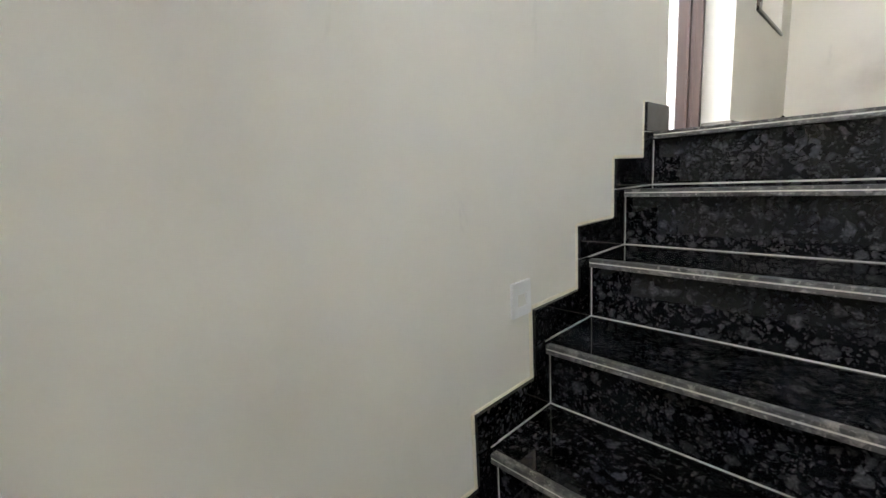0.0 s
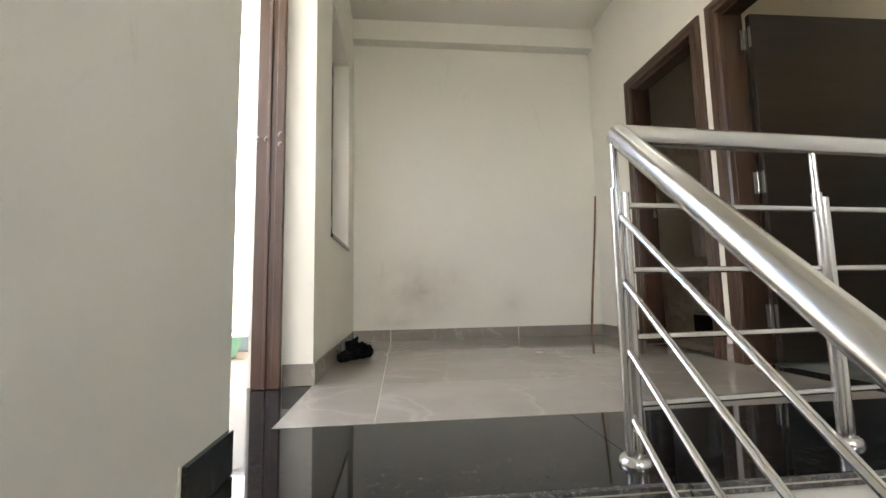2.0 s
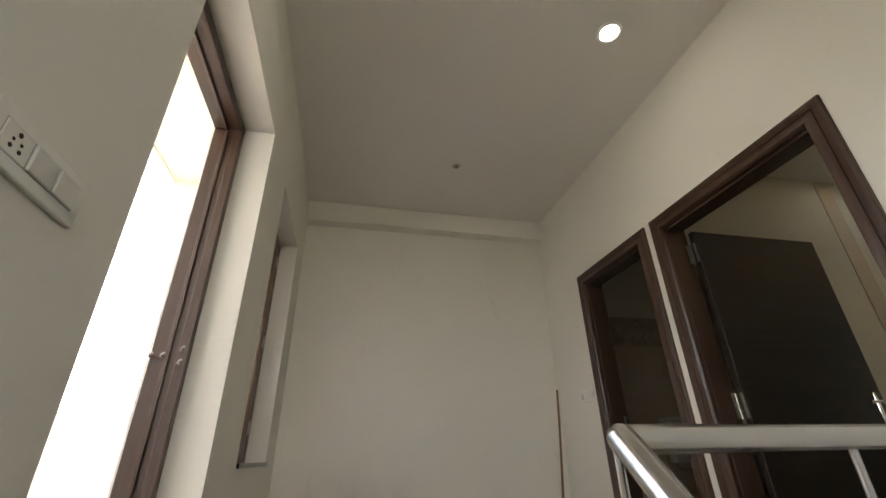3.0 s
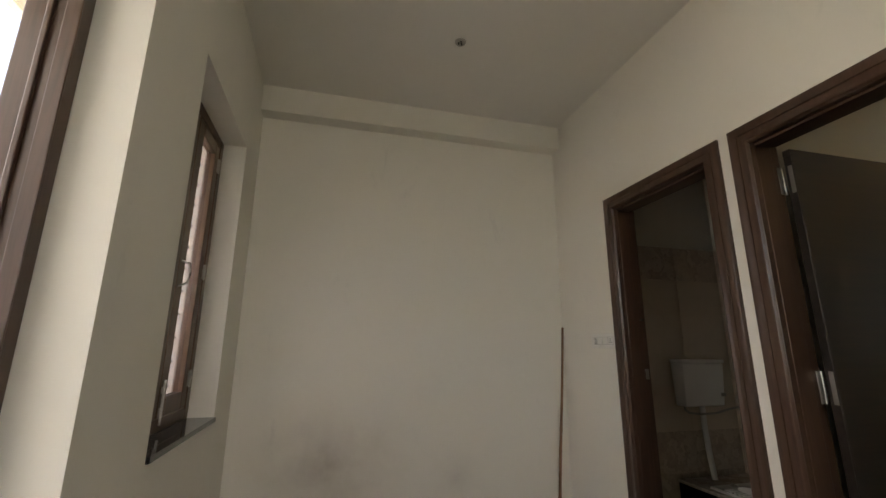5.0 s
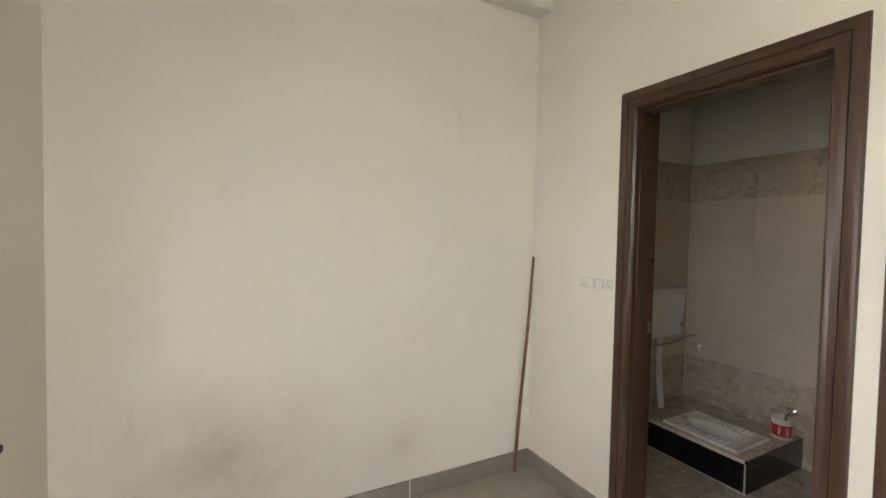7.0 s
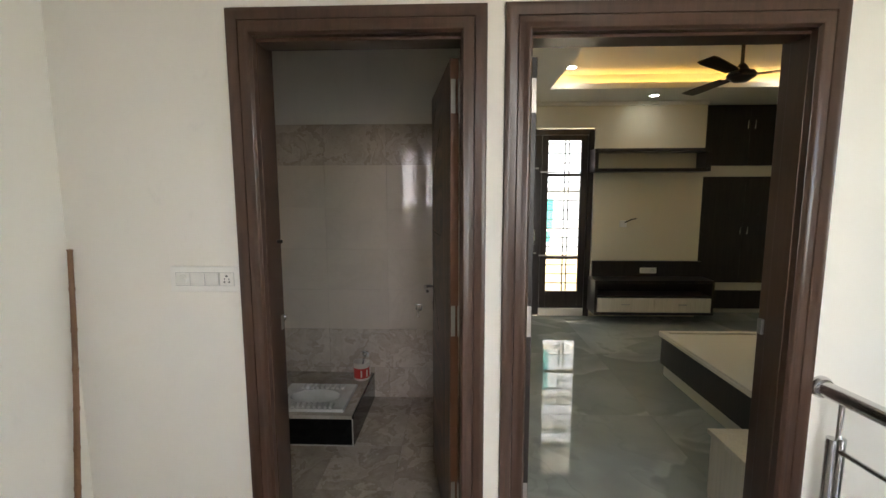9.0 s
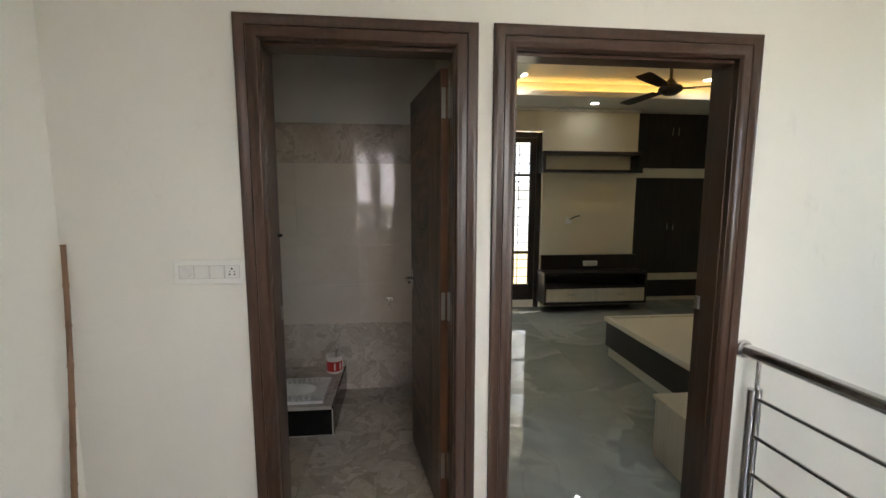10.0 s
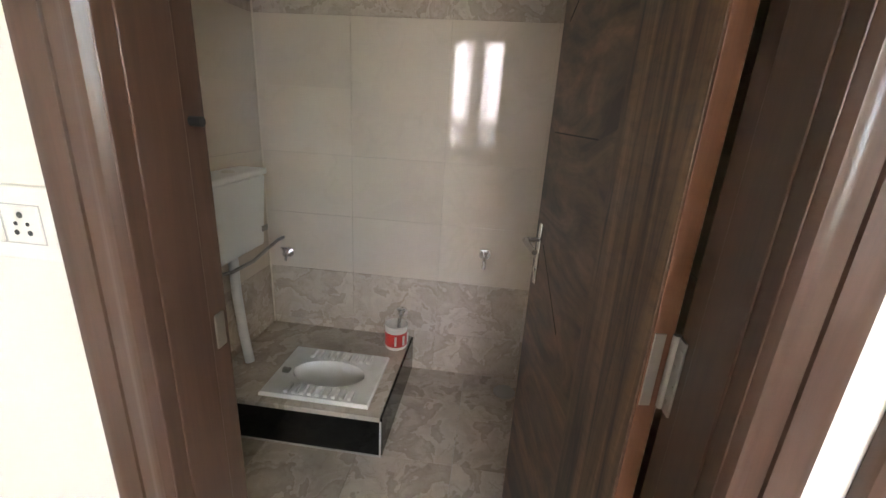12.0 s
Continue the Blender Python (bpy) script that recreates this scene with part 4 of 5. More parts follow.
cist = thing("cistern", (3.47, 2.87, 0.72), "white plastic wall cistern above the squat toilet", "cistern")
bm = bmesh.new()
box(bm, 3.285, 3.690, 2.805, YF - 0.001, 0.725, 1.055, 0.012)
for v in bm.verts:
    if v.co.z < 0.76:
        v.co.x += 0.012 if v.co.x < 3.5 else -0.012
        v.co.y += 0.02 if v.co.y < 2.85 else 0
part("tank", bm, white_plastic, cist, smooth=True)
part("lid", box(bmesh.new(), 3.279, 3.696, 2.797, YF - 0.001, 1.056, 1.084, 0.009), white_plastic, cist, smooth=True)
bm = bmesh.new()
lathe(bm, [(0.0, 0.007), (0.018, 0.007), (0.024, 0.004), (0.026, 0.0)], 20, (3.50, 2.86, 1.084))
part("flush_button", bm, off_plastic, cist, smooth=True)
part("badge", box(bmesh.new(), 3.63, 3.675, 2.803, 2.808, 0.80, 0.825, 0.001), hinge_steel, cist, "small oval badge")
bm = bmesh.new()
pipe(bm, [(3.49, 2.87, 0.74), (3.49, 2.87, 0.55), (3.495, 2.86, 0.35), (3.50, 2.845, 0.192)], 0.021, 14)
part("flush_pipe", bm, white_plastic, cist, "white flush pipe", smooth=True)
bm = bmesh.new()
pipe(bm, [(3.33, 2.88, 0.735), (3.33, 2.875, 0.70), (3.36, 2.87, 0.675), (3.45, 2.85, 0.665), (3.58, 2.83, 0.672), (3.70, 2.82, 0.70), (3.79, 2.82, 0.712), (3.845, 2.82, 0.71)], 0.008, 10)
part("braided_hose", bm, hinge_steel, cist, "braided steel hose", smooth=True)


def tap(y, z, label, spout=True):
    ob = thing("tap", (TX, y, z), label, "tap")
    bm = bmesh.new()
    rod(bm, (TX - 0.008, y, z), (TX, y, z), 0.027, 20)
    part("wall_flange", bm, chrome, ob, smooth=True)
    bm = bmesh.new()
    rod(bm, (TX - 0.055, y, z), (TX - 0.008, y, z), 0.012, 16)
    if spout:
        pipe(bm, [(TX - 0.045, y, z), (TX - 0.075, y, z - 0.004), (TX - 0.092, y, z - 0.020), (TX - 0.095, y, z - 0.045)], 0.009)
    else:
        rod(bm, (TX - 0.045, y, z), (TX - 0.045, y, z - 0.035), 0.008, 12)
    part("body", bm, chrome, ob, smooth=True)
    bm = bmesh.new()
    rod(bm, (TX - 0.042, y, z + 0.008), (TX - 0.042, y, z + 0.030), 0.014, 16, 0.017)
    box(bm, TX - 0.047, TX - 0.037, y - 0.026, y + 0.026, z + 0.028, z + 0.038, 0.003)
    part("knob", bm, chrome, ob, smooth=True)
    return ob


tap(2.82, 0.615, "chrome angle valve feeding the cistern hose", False)
tap(2.195, 0.335, "low chrome tap over the toilet plinth")
tap(1.786, 0.70, "chrome bib tap on the tiled wall")

mug = thing("paint_tin", (3.79, 2.205, PZ), "red and white printed tin used as a mug", "tin")
bm = bmesh.new()
lathe(bm, [(0.0, 0.0), (0.054, 0.0), (0.056, 0.004), (0.057, 0.120), (0.059, 0.124), (0.059, 0.128), (0.055, 0.128), (0.054, 0.01), (0.0, 0.008)], 28, (3.79, 2.205, PZ))
part("can", bm, tin_white, mug, smooth=True)
bm = bmesh.new()
lathe(bm, [(0.0568, 0.018), (0.0575, 0.018), (0.0580, 0.092), (0.0572, 0.092)], 28, (3.79, 2.205, PZ))
part("red_band", bm, tin_red, mug, "red printed band", smooth=True)
for a in (190, 232, 275):
    ca, sa = math.cos(radians(a)), math.sin(radians(a))
    bm = bmesh.new()
    rod(bm, (3.79 + 0.0575 * ca, 2.205 + 0.0575 * sa, PZ + 0.03), (3.79 + 0.0578 * ca, 2.205 + 0.0578 * sa, PZ + 0.08), 0.006, 6)
    part("white_mark", bm, tin_white, mug)
drain = thing("floor_drain", (3.78, 1.62, -0.005), "round steel floor drain", "drain")
bm = bmesh.new()
lathe(bm, [(0.0, 0.001), (0.04, 0.001), (0.045, 0.004), (0.056, 0.003), (0.058, -0.001)], 24, (3.78, 1.62, -0.005))
part("grate", bm, hinge_steel, drain, smooth=True)

# ---- bedroom ----
bed_floor_ob = struct("floor_bedroom", box(bmesh.new(), XR2 - 0.02, XE, BY0, BY1, -0.04, -0.008), grout, "glossy grey-green marble bedroom floor", "floor")
part("threshold", box(bmesh.new(), XR, XR2 - 0.004, 0.33, 1.248, -0.03, -0.002), granite, bed_floor_ob, "black granite doorway threshold")
x = XR2
while x < XE - 0.01:
    y = BY1
    while y > BY0 + 0.01:
        part("tile", box(bmesh.new(), x, min(XE, x + 1.1985), max(BY0, y - 1.1985), y, -0.02, -0.004), bed_floor, bed_floor_ob)
        y -= 1.2
    x += 1.2
struct("wall_bedroom_far", wall_with(bmesh.new(), "x", XB, XB + 0.23, -1.53, BY1 + 0.2, -0.3, 3.1, [(-0.20, 0.93, -0.05, 2.38)]), tv_beige, "beige painted bedroom wall behind the television unit", "wall")
struct("wall_bedroom_side", wall_with(bmesh.new(), "y", BY0 - 0.2, BY0, XR, XE + 0.2, -0.3, 3.1), sage, "pale sage painted bedroom side wall", "wall")
struct("wall_bedroom_north", wall_with(bmesh.new(), "y", BY1, BY1 + 0.1, TX + 0.15, XB, -0.3, 3.1), cream, "cream painted bedroom side wall", "wall")
struct("wall_bedroom_recess", box(bmesh.new(), XE, XE + 0.2, BY0, -1.531, -0.3, 3.1), sage, "pale sage painted wall behind the wardrobe", "wall")
struct("pilaster", box(bmesh.new(), 6.405, XE - 0.001, BY0 + 0.001, -2.718, 0.0, FC - 0.001), sage, "pale sage painted pier beside the wardrobe", "pier")
bsk = thing("skirting", (4.4, BY0, 0), "grey-green marble skirting along the bedroom walls", "skirting", kind="structure")
part("skirting_tile", box(bmesh.new(), XR2 + 0.01, 6.39, BY0, BY0 + 0.012, -0.004, 0.085, 0.001), bed_floor, bsk)
part("skirting_tile", box(bmesh.new(), 6.393, 6.405, BY0 + 0.013, -2.72, -0.004, 0.085, 0.001), bed_floor, bsk)
TR = (3.2, 5.58, -2.04, 0.51)
bm = bmesh.new()
box(bm, XR2, TR[0], BY0, BY1, FC, FC + 0.06)
box(bm, TR[1], XE, BY0, BY1, FC, FC + 0.06)
box(bm, TR[0], TR[1], BY0, TR[2], FC, FC + 0.06)
box(bm, TR[0], TR[1], TR[3], BY1, FC, FC + 0.06)
for q in ((TR[0] - 0.14, TR[0] - 0.13, TR[2] - 0.14, TR[3] + 0.14), (TR[1] + 0.13, TR[1] + 0.14, TR[2] - 0.14, TR[3] + 0.14), (TR[0] - 0.13, TR[1] + 0.13, TR[2] - 0.14, TR[2] - 0.13), (TR[0] - 0.13, TR[1] + 0.13, TR[3] + 0.13, TR[3] + 0.14)):
    box(bm, *q, FC + 0.06, 2.86)
box(bm, XR2, XE, BY0, BY1, 2.86, 2.96)
struct("ceiling_bedroom", bm, ceiling_white, "white tray ceiling with a lit amber cove", "ceiling")
struct("cornice", box(bmesh.new(), XB - 0.045, XB - 0.001, -1.528, BY1 - 0.01, 2.635, FC - 0.001, 0.01), ceiling_white, "white cornice under the bedroom ceiling", "cornice")
cove = thing("cove_light", (4.4, -0.77, FC + 0.06), "amber light strip hidden in the ceiling cove", "light")
for q in ((TR[1] + 0.07, TR[1] + 0.09, TR[2], TR[3]), (TR[0] - 0.09, TR[0] - 0.07, TR[2], TR[3]), (TR[0], TR[1], TR[2] - 0.09, TR[2] - 0.07), (TR[0], TR[1], TR[3] + 0.07, TR[3] + 0.09)):
    part("strip", box(bmesh.new(), *q, FC + 0.061, FC + 0.072), led_strip, cove)
for x, y, z in ((5.43, 0.33, 2.86), (5.40, -1.87, 2.86), (5.90, -0.74, FC), (4.14, 0.94, FC), (5.9, 0.94, FC), (3.4, 0.33, 2.86), (3.4, -1.87, 2.86)):
    dl = thing("downlight", (x, y, z), "lit round downlight in the bedroom ceiling", "light", group="bedroom downlights")
    bm = bmesh.new()
    lathe(bm, [(0.046, -0.003), (0.052, -0.008), (0.058, -0.006), (0.062, 0.0)], 24, (x, y, z))
    part("trim_ring", bm, white_plastic, dl, smooth=True)
    bm = bmesh.new()
    lathe(bm, [(0.0, -0.0035), (0.048, -0.0035)], 24, (x, y, z))
    part("diffuser", bm, led_white, dl)

fan = thing("ceiling_fan", (4.4, -0.75, 2.48), "dark brown three-bladed ceiling fan at rest", "fan")
bm = bmesh.new()
lathe(bm, [(0.0, -0.055), (0.05, -0.052), (0.075, -0.035), (0.10, -0.02), (0.105, 0.0), (0.09, 0.022), (0.055, 0.035), (0.04, 0.06), (0.022, 0.085), (0.0, 0.09)], 28, (4.4, -0.75, 2.48))
part("motor", bm, fan_brown, fan, smooth=True)
part("down_rod", rod(bmesh.new(), (4.4, -0.75, 2.55), (4.4, -0.75, 2.83), 0.013), fan_brown, fan, smooth=True)
bm = bmesh.new()
lathe(bm, [(0.016, -0.09), (0.03, -0.075), (0.055, -0.03), (0.06, 0.0)], 20, (4.4, -0.75, 2.86))
part("canopy", bm, fan_brown, fan, smooth=True)
for a in (-112, 8, 128):
    bm = bmesh.new()
    rows = []
    for i in range(8):
        f = i / 7
        r = 0.17 + 0.47 * f
        w = (0.046 + 0.018 * f) * (1.0 if i < 7 else 0.82)
        tl = 0.14
        rows.append([bm.verts.new((r, s * w, 0.004 + s * w * tl + h)) for s, h in ((-1, 0), (1, 0), (1, 0.006), (-1, 0.006))])
    for p, q in zip(rows, rows[1:]):
        for k in range(4):
            bm.faces.new((p[k], p[(k + 1) % 4], q[(k + 1) % 4], q[k]))
    bm.faces.new(rows[0])
    bm.faces.new(rows[-1])
    box(bm, 0.085, 0.20, -0.02, 0.02, 0.0, 0.008)
    bmesh.ops.transform(bm, matrix=pose(4.4, -0.75, 2.475, 0, 0, a), verts=bm.verts)
    part("blade", bm, fan_brown, fan)

# glazed door to the far balcony
bd = thing("balcony_door", (XB, 0.36, 0), "dark timber balcony door with barred glass and solid side leaf", "door", kind="structure")
D0, D1, DZ = -0.185, 0.925, 2.36
for q in ((D0, D0 + 0.07, 0.0, DZ), (D1 - 0.07, D1, 0.0, DZ), (D0 + 0.07, D1 - 0.07, DZ - 0.07, DZ)):
    part("frame", box(bmesh.new(), XB - 0.012, XB + 0.08, *q, 0.004), wenge, bd)
part("sill_block", box(bmesh.new(), XB - 0.01, XB + 0.2, D0 + 0.07, 0.46, 0.0, 0.10, 0.003), ceiling_white, bd, "white sill block")
part("solid_leaf", box(bmesh.new(), XB - 0.004, XB + 0.036, 0.455, D1 - 0.072, 0.004, DZ - 0.072, 0.003), wenge, bd)
bm = bmesh.new()
G0, G1 = -0.03, 0.372
for q in ((D0 + 0.072, G0, 0.102, DZ - 0.072), (G1, 0.452, 0.102, DZ - 0.072), (G0, G1, 0.102, 0.325), (G0, G1, 2.225, DZ - 0.072), (G0, G1, 1.785, 1.82), (G0, G1, 0.74, 0.775)):
    box(bm, XB, XB + 0.04, *q, 0.003)
gl = part("glazed_leaf", bm, wenge, bd)
for z0, z1 in ((0.325, 0.74), (0.775, 1.785), (1.82, 2.225)):
    p = part("pane", box(bmesh.new(), XB + 0.018, XB + 0.022, G0 - 0.004, G1 + 0.004, z0 - 0.004, z1 + 0.004), glass, gl)
    p.visible_shadow = False
z = 0.42
while z < 2.2:
    part("grille_bar", rod(bmesh.new(), (XB + 0.06, G0 - 0.02, z), (XB + 0.06, G1 + 0.02, z), 0.007, 8), black_hole, gl, smooth=True)
    z += 0.118
for y in (0.10, 0.15):
    part("grille_bar", rod(bmesh.new(), (XB + 0.066, y, 0.30), (XB + 0.072, y, 2.24), 0.008, 8), black_hole, gl, smooth=True)
for z, y0, y1 in ((1.84, 0.30, 0.47), (1.885, 0.49, 0.60), (0.79, 0.33, 0.47), (0.82, 0.50, 0.62)):
    part("tower_bolt", box(bmesh.new(), XB - 0.02, XB - 0.004, y0, y1, z - 0.009, z + 0.009, 0.004), hinge_steel, bd, smooth=True)
bm = bmesh.new()
box(bm, XB - 0.012, XB - 0.003, 0.52, 0.55, 0.93, 1.12, 0.003)
pipe(bm, [(XB - 0.01, 0.535, 1.05), (XB - 0.05, 0.535, 1.05), (XB - 0.055, 0.56, 1.05), (XB - 0.055, 0.64, 1.048)], 0.008)
part("lever_handle", bm, chrome, bd, smooth=True)

# television wall
shelf = thing("wall_shelf", (6.1, -0.8, 1.83), "open dark wenge box shelf on the beige wall", "shelf")
S0, S1, SX = -1.49, -0.13, 6.0
for q in ((S0, S1, 2.062, 2.10), (S0, S1, 1.828, 1.866)):
    part("board", box(bmesh.new(), SX, XB - 0.001, *q, 0.003), wenge, shelf)
for q in ((S1 - 0.045, S1), (S0, S0 + 0.06)):
    part("end_board", box(bmesh.new(), SX, XB - 0.001, *q, 1.8665, 2.0615, 0.003), wenge, shelf)
panel = thing("tv_back_panel", (6.2, -0.85, 0.5), "dark wenge back panel of the television unit", "panel")
part("board", box(bmesh.new(), 6.17, XB - 0.001, -1.555, -0.20, 0.11, 0.725, 0.003), wenge, panel)
tvu = thing("tv_unit", (6.0, -0.85, 0.11), "floating dark wenge television unit with a pale drawer front", "cabinet")
U0, U1, UX = -1.56, -0.15, 5.87
for q in ((U0, U1, 0.50, 0.532), (U0, U1, 0.108, 0.140), (U0 + 0.03, U1 - 0.03, 0.325, 0.345)):
    part("board", box(bmesh.new(), UX, 6.168, *q, 0.003), wenge, tvu)
for q in ((U0, U0 + 0.03), (U1 - 0.03, U1)):
    part("side", box(bmesh.new(), UX, 6.168, *q, 0.1405, 0.4995, 0.003), wenge, tvu)
for a, b in ((U0 + 0.035, -0.857), (-0.853, U1 - 0.035)):
    d = part("drawer_front", box(bmesh.new(), UX - 0.006, UX + 0.014, a, b, 0.146, 0.318, 0.002), pale_board, tvu, "pale cream drawer front")
    part("handle", box(bmesh.new(), UX - 0.020, UX - 0.005, (a + b) / 2 - 0.05, (a + b) / 2 + 0.05, 0.236, 0.246, 0.003), hinge_steel, d)
switch_board("socket_plate", (6.17, -1.0, 0.572), 90, 0.205, 0.072, "white socket plate on the dark panel", ("socket", "switch", "switch"))
sp = thing("cable_plate", (XB, -0.56, 1.19), "white cable plate with a short black cable end", "plate")
part("plate", box(bmesh.new(), XB - 0.010, XB, -0.625, -0.535, 1.15, 1.235, 0.003), white_plastic, sp)
bm = bmesh.new()
pipe(bm, [(XB - 0.008, -0.60, 1.21), (XB - 0.04, -0.615, 1.225), (XB - 0.06, -0.66, 1.25), (XB - 0.06, -0.72, 1.262)], 0.007, 8)
part("cable", bm, rubber, sp, smooth=True)

ward = thing("wardrobe", (6.43, -2.18, 0), "built-in dark wenge wardrobe with loft cupboard doors", "wardrobe")
Q0, Q1, QX = -2.716, -1.643, 6.415
part("carcass", box(bmesh.new(), QX + 0.02, XE - 0.002, Q0, -1.531, 0.0, 2.678), tv_beige, ward, "beige carcass between the doors")
for z0, z1, hz in ((1.923, 2.674, 2.37), (0.41, 1.785, 1.04)):
    for a, b, hy in ((Q0 + 0.002, (Q0 + Q1) / 2 - 0.002, -0.045), ((Q0 + Q1) / 2 + 0.002, Q1 - 0.002, 0.045)):
        d = part("door", box(bmesh.new(), QX - 0.002, QX + 0.0195, a, b, z0, z1, 0.002), wenge, ward)
        y = (Q0 + Q1) / 2 + hy
        bm = bmesh.new()
        pipe(bm, [(QX - 0.002, y, hz), (QX - 0.03, y, hz + 0.008), (QX - 0.03, y, hz + 0.112), (QX - 0.002, y, hz + 0.12)], 0.006, 8)
        part("handle", bm, chrome, d, smooth=True)
part("plinth_drawer", box(bmesh.new(), QX - 0.002, QX + 0.0195, Q0 + 0.002, Q1 - 0.002, 0.06, 0.305, 0.002), wenge, ward)

# bed platform
bed = thing("bed_platform", (3.5, -1.2, 0), "low bed platform with black sides and a pale stone deck", "bed")
E0, E1, F0, F1 = XR2 + 0.001, 4.43, -2.15, -0.24
part("plinth", box(bmesh.new(), E0, E1 - 0.05, F0 + 0.05, F1 - 0.035, -0.004, 0.10), bed_top, bed, "pale stone base")
part("front_side", box(bmesh.new(), E1 - 0.03, E1 - 0.012, F0 + 0.02, F1 - 0.02, 0.095, 0.325, 0.002), wenge, bed)
part("long_side", box(bmesh.new(), E0, E1 - 0.031, F1 - 0.03, F1 - 0.012, 0.095, 0.325, 0.002), wenge, bed)
part("long_side", box(bmesh.new(), E0, E1 - 0.031, F0 + 0.012, F0 + 0.03, 0.095, 0.325, 0.002), wenge, bed)
part("underside", box(bmesh.new(), E0, E1 - 0.031, F0 + 0.031, F1 - 0.031, 0.101, 0.12), wenge, bed)
part("deck", box(bmesh.new(), E0, E1, F0, F1, 0.326, 0.356, 0.006), bed_top, bed, "pale stone deck")
part("raised_edge", box(bmesh.new(), E0, E1 - 0.001, F1 - 0.05, F1 - 0.001, 0.3565, 0.372, 0.004), bed_top, bed)
part("raised_edge", box(bmesh.new(), E1 - 0.05, E1 - 0.001, F0, F1 - 0.051, 0.3565, 0.372, 0.004), bed_top, bed)
stand = thing("bedside_cabinet", (2.66, 0.0, 0), "pale oak laminate bedside cabinet against the wall", "cabinet")
part("body", box(bmesh.new(), XR2 + 0.001, 2.845, -0.20, 0.235, -0.004, 0.34, 0.002), pale_board, stand)
part("top", box(bmesh.new(), XR2 + 0.001, 2.862, -0.205, 0.25, 0.3405, 0.365, 0.003), pale_board, stand)
d = part("drawer_front", box(bmesh.new(), 2.846, 2.860, -0.195, 0.230, 0.02, 0.335, 0.002), pale_board, stand)
bm = bmesh.new()
pipe(bm, [(2.86, 0.20, 0.20), (2.88, 0.20, 0.205), (2.88, 0.20, 0.295), (2.86, 0.20, 0.30)], 0.005, 8)
part("handle", bm, chrome, d, smooth=True)

# ---- terrace ----
tf = struct("terrace_floor", box(bmesh.new(), -1.75, -0.302, -1.6, 3.45, -0.12, -0.05), grout, "beige tiled terrace floor in the sun", "terrace")
x = -1.75
while x < -0.32:
    y = -1.6
    while y < 3.4:
        part("tile", box(bmesh.new(), x + 0.002, min(-0.302, x + 0.398), y + 0.002, min(3.45, y + 0.398), -0.06, -0.035), terrace_tile, tf)
        y += 0.4
    x += 0.4
bm = bmesh.new()
box(bm, -1.75, -0.302, 3.3, 3.45, -0.035, 1.16)
box(bm, -1.90, -1.75, -1.6, 3.45, -0.12, 1.16)
box(bm, -1.93, -1.72, -1.6, 3.48, 1.16, 1.205)
box(bm, -1.719, -0.302, 3.27, 3.48, 1.16, 1.205)
struct("parapet", bm, white_paint, "white painted terrace parapet wall", "parapet")
bm = bmesh.new()
box(bm, -0.86, -0.302, -1.8, 2.30, 2.60, 2.72)
box(bm, -0.86, -0.82, -1.8, 2.12, 2.585, 2.60)
box(bm, -0.88, -0.302, 2.12, 2.30, 2.46, 2.60)
# out of view: added to cut the sky light falling on the doorway nib
struct("terrace_sky_blocker", box(bmesh.new(), -1.90, -0.302, -0.25, -0.05, -0.12, 3.1), white_paint, "unseen white wall added to block sky light from the terrace doorway", "wall")
struct("sunshade", bm, cream, "white painted sunshade slab over the terrace", "canopy")
sl = thing("downlight", (-0.52, 1.62, 2.6), "unlit round light under the terrace sunshade", "light")
bm = bmesh.new()
lathe(bm, [(0.0, -0.006), (0.06, -0.006), (0.068, -0.012), (0.078, -0.009), (0.082, 0.0)], 28, (-0.52, 1.62, 2.6))
part("fitting", bm, white_plastic, sl, smooth=True)


def basin(name, x, y, r, h, mat, label):
    ob = thing(name, (x, y, -0.035), label, "basin")
    bm = bmesh.new()
    lathe(bm, [(0.0, 0.0), (r * 0.68, 0.0), (r * 0.74, 0.01), (r * 0.95, h - 0.012), (r, h - 0.008), (r, h), (r * 0.93, h - 0.002), (r * 0.72, 0.012), (0.0, 0.009)], 32, (x, y, -0.035))
    part("shell", bm, mat, ob, smooth=True)
    return ob


basin("green_basin", -1.0, 2.45, 0.23, 0.16, green_plastic, "pale green plastic basin standing on the terrace")
basin("blue_basin", -0.92, 2.98, 0.22, 0.17, blue_plastic, "blue-grey plastic basin standing on the terrace")
board = thing("white_board", (-0.97, 2.52, 0.125), "white board lying across the green basin", "board")
part("sheet", box(bmesh.new(), -1.15, -0.72, 2.36, 2.66, 0.1255, 0.140, 0.002), white_plastic, board)

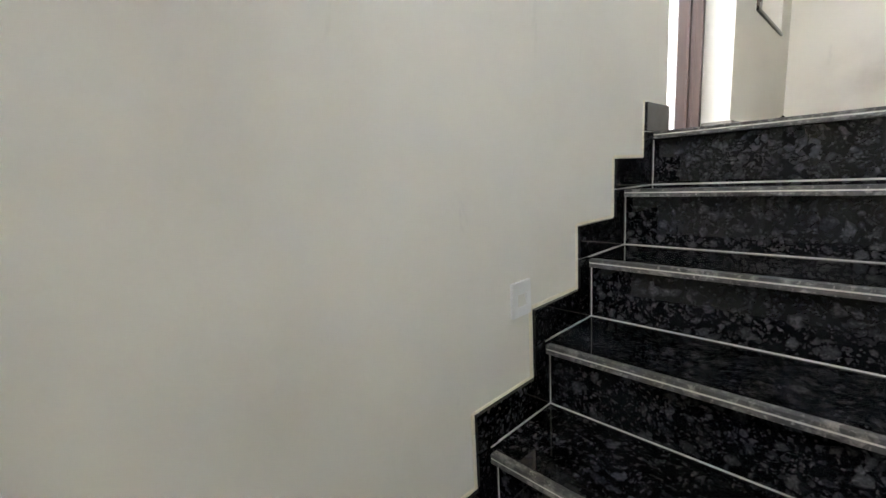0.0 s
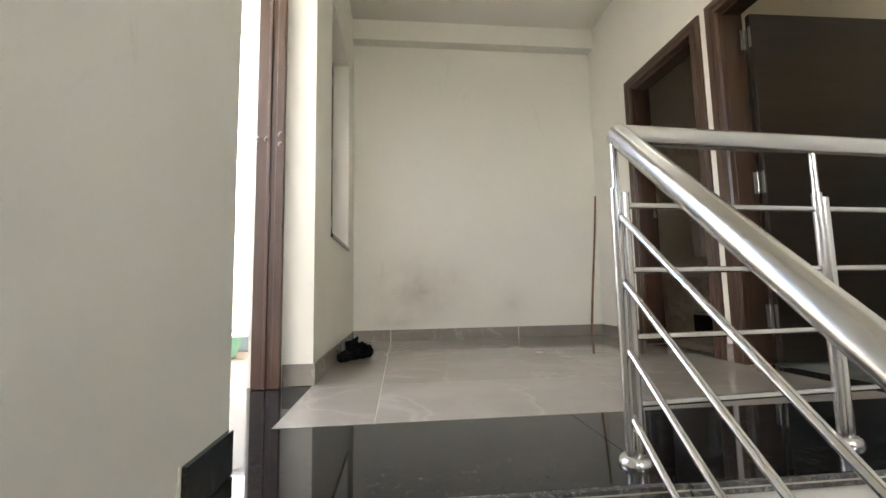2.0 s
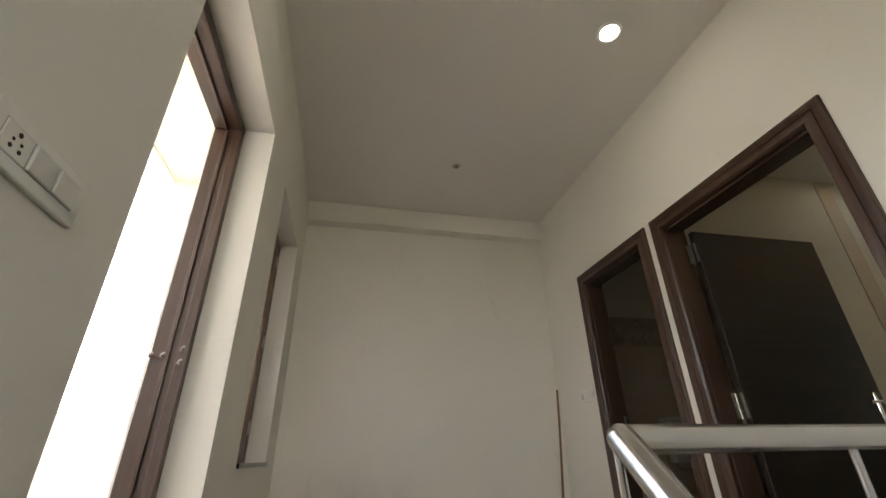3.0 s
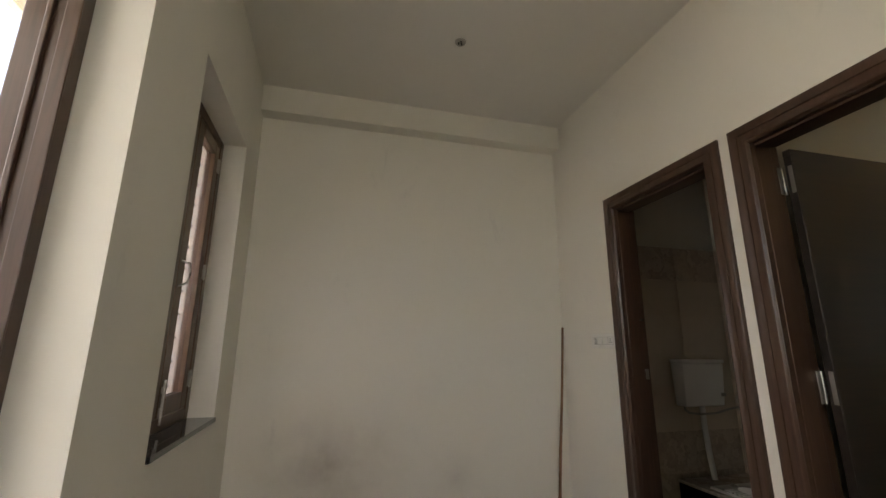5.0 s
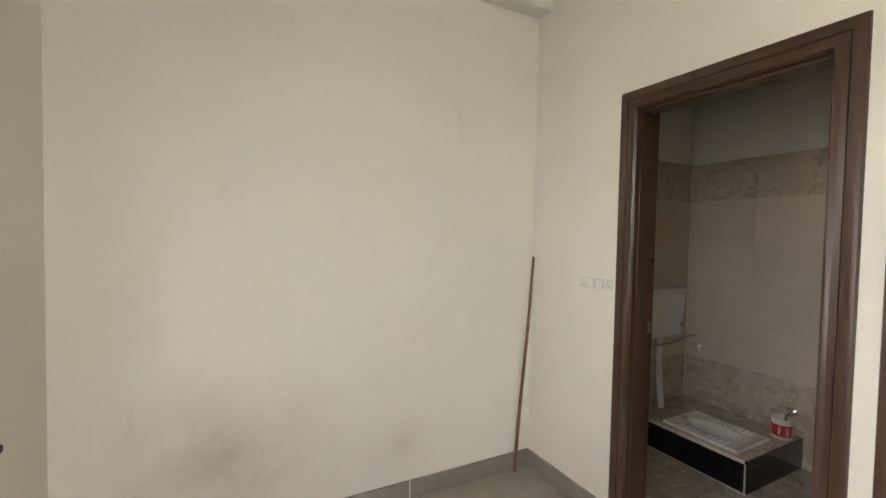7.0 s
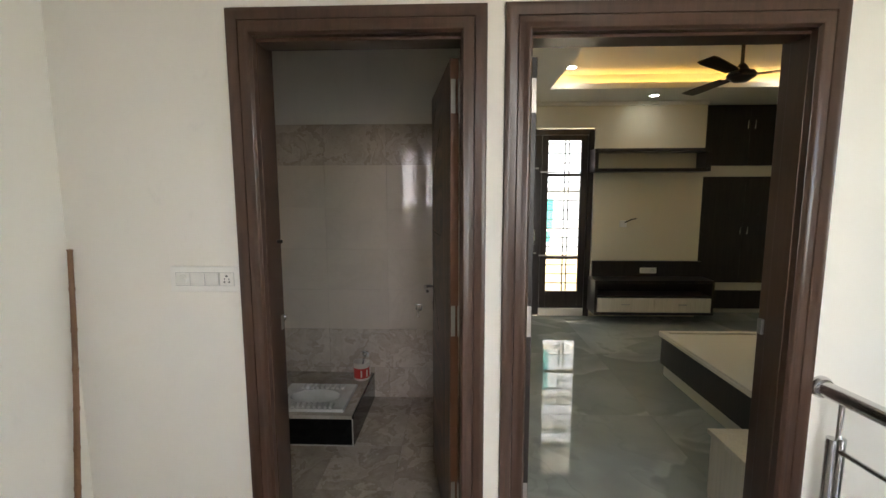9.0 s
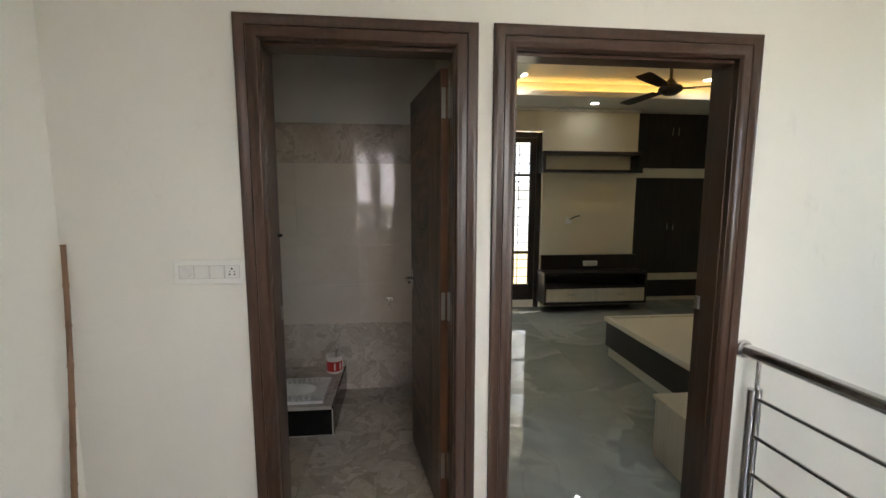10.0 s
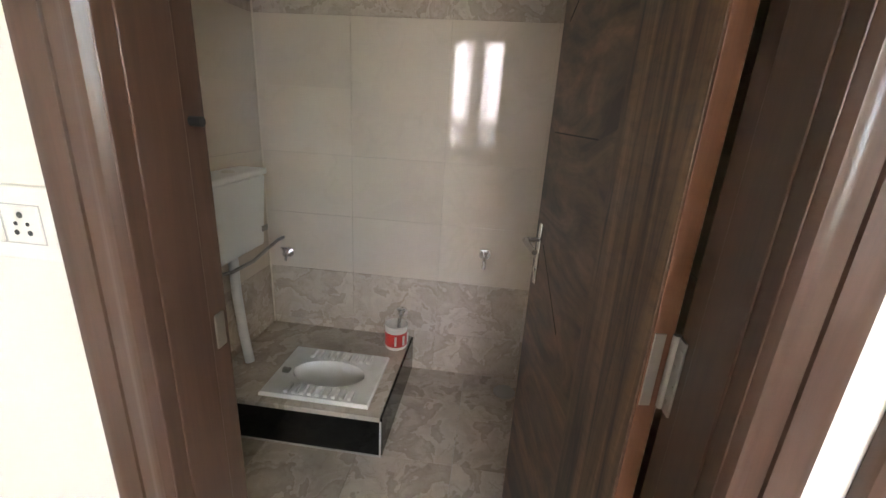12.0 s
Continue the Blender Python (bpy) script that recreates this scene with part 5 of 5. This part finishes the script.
# ---- outdoors ----
struct("ground", box(bmesh.new(), -400, 400, -400, 400, -4.2, -4.0), earth, "dry open ground around the house", "ground")
struct("far_balcony", box(bmesh.new(), XB + 0.231, 7.9, -3.2, 2.4, -0.2, -0.03), terrace_tile, "tiled balcony floor outside the bedroom", "balcony")
struct("far_parapet", box(bmesh.new(), 7.7, 7.85, -3.2, 2.4, -0.03, 0.62), make_paint("yellow_cream_paint", (0.78, 0.70, 0.48), (0.7, 0.62, 0.42)), "cream painted balcony parapet", "parapet")
# unseen slab, added so that no sun patch reaches the bedroom floor
struct("far_balcony_sun_blocker", box(bmesh.new(), XB + 0.231, 7.95, -3.2, 2.4, 2.75, 2.9), white_paint, "unseen white slab added over the balcony to keep sun out", "roof")
rl = thing("balcony_railing", (7.78, 0, 0.62), "white steel balcony railing", "railing")
part("top_rail", box(bmesh.new(), 7.75, 7.80, -3.2, 2.4, 0.98, 1.02, 0.004), white_plastic, rl)
part("lower_rail", box(bmesh.new(), 7.76, 7.79, -3.2, 2.4, 0.78, 0.80, 0.003), white_plastic, rl)
for k in range(8):
    part("rail_post", box(bmesh.new(), 7.755, 7.795, -3.1 + 0.76 * k, -3.06 + 0.76 * k, 0.62, 0.98, 0.003), white_plastic, rl)


def house(name, x0, x1, y0, y1, top, face, label):
    """A rendered block with storeys of windows on the face turned to the bedroom."""
    ob = thing(name, ((x0 + x1) / 2, (y0 + y1) / 2, -4.0), label, "house")
    part("wall", box(bmesh.new(), x0, x1, y0, y1, -4.0, top), neighbour_wall, ob)
    part("roof", box(bmesh.new(), x0 - 0.25, x1 + 0.25, y0 - 0.25, y1 + 0.25, top, top + 0.25), white_paint, ob)
    z = -3.0
    while z < top - 1.8:
        y = y0 + 0.9
        while y < y1 - 1.6:
            w = part("window", box(bmesh.new(), face - 0.06, face + 0.02, y, y + 1.3, z, z + 1.5), white_plastic, ob)
            part("pane", box(bmesh.new(), face - 0.075, face - 0.0605, y + 0.08, y + 0.62, z + 0.08, z + 1.42), teal_glass, w)
            part("pane", box(bmesh.new(), face - 0.075, face - 0.0605, y + 0.68, y + 1.22, z + 0.08, z + 1.42), teal_glass, w)
            y += 2.6
        part("ledge", box(bmesh.new(), face - 0.35, face - 0.001, y0, y1, z + 1.75, z + 1.87), white_paint, ob)
        z += 3.1
    return ob


house("apartment_house", 14.0, 21.0, -5.0, 5.5, 6.0, 14.0, "white rendered house with teal glass windows")
house("apartment_house", -16.0, -10.0, -2.0, 10.0, 0.4, -16.2, "low white rendered house beyond the terrace")
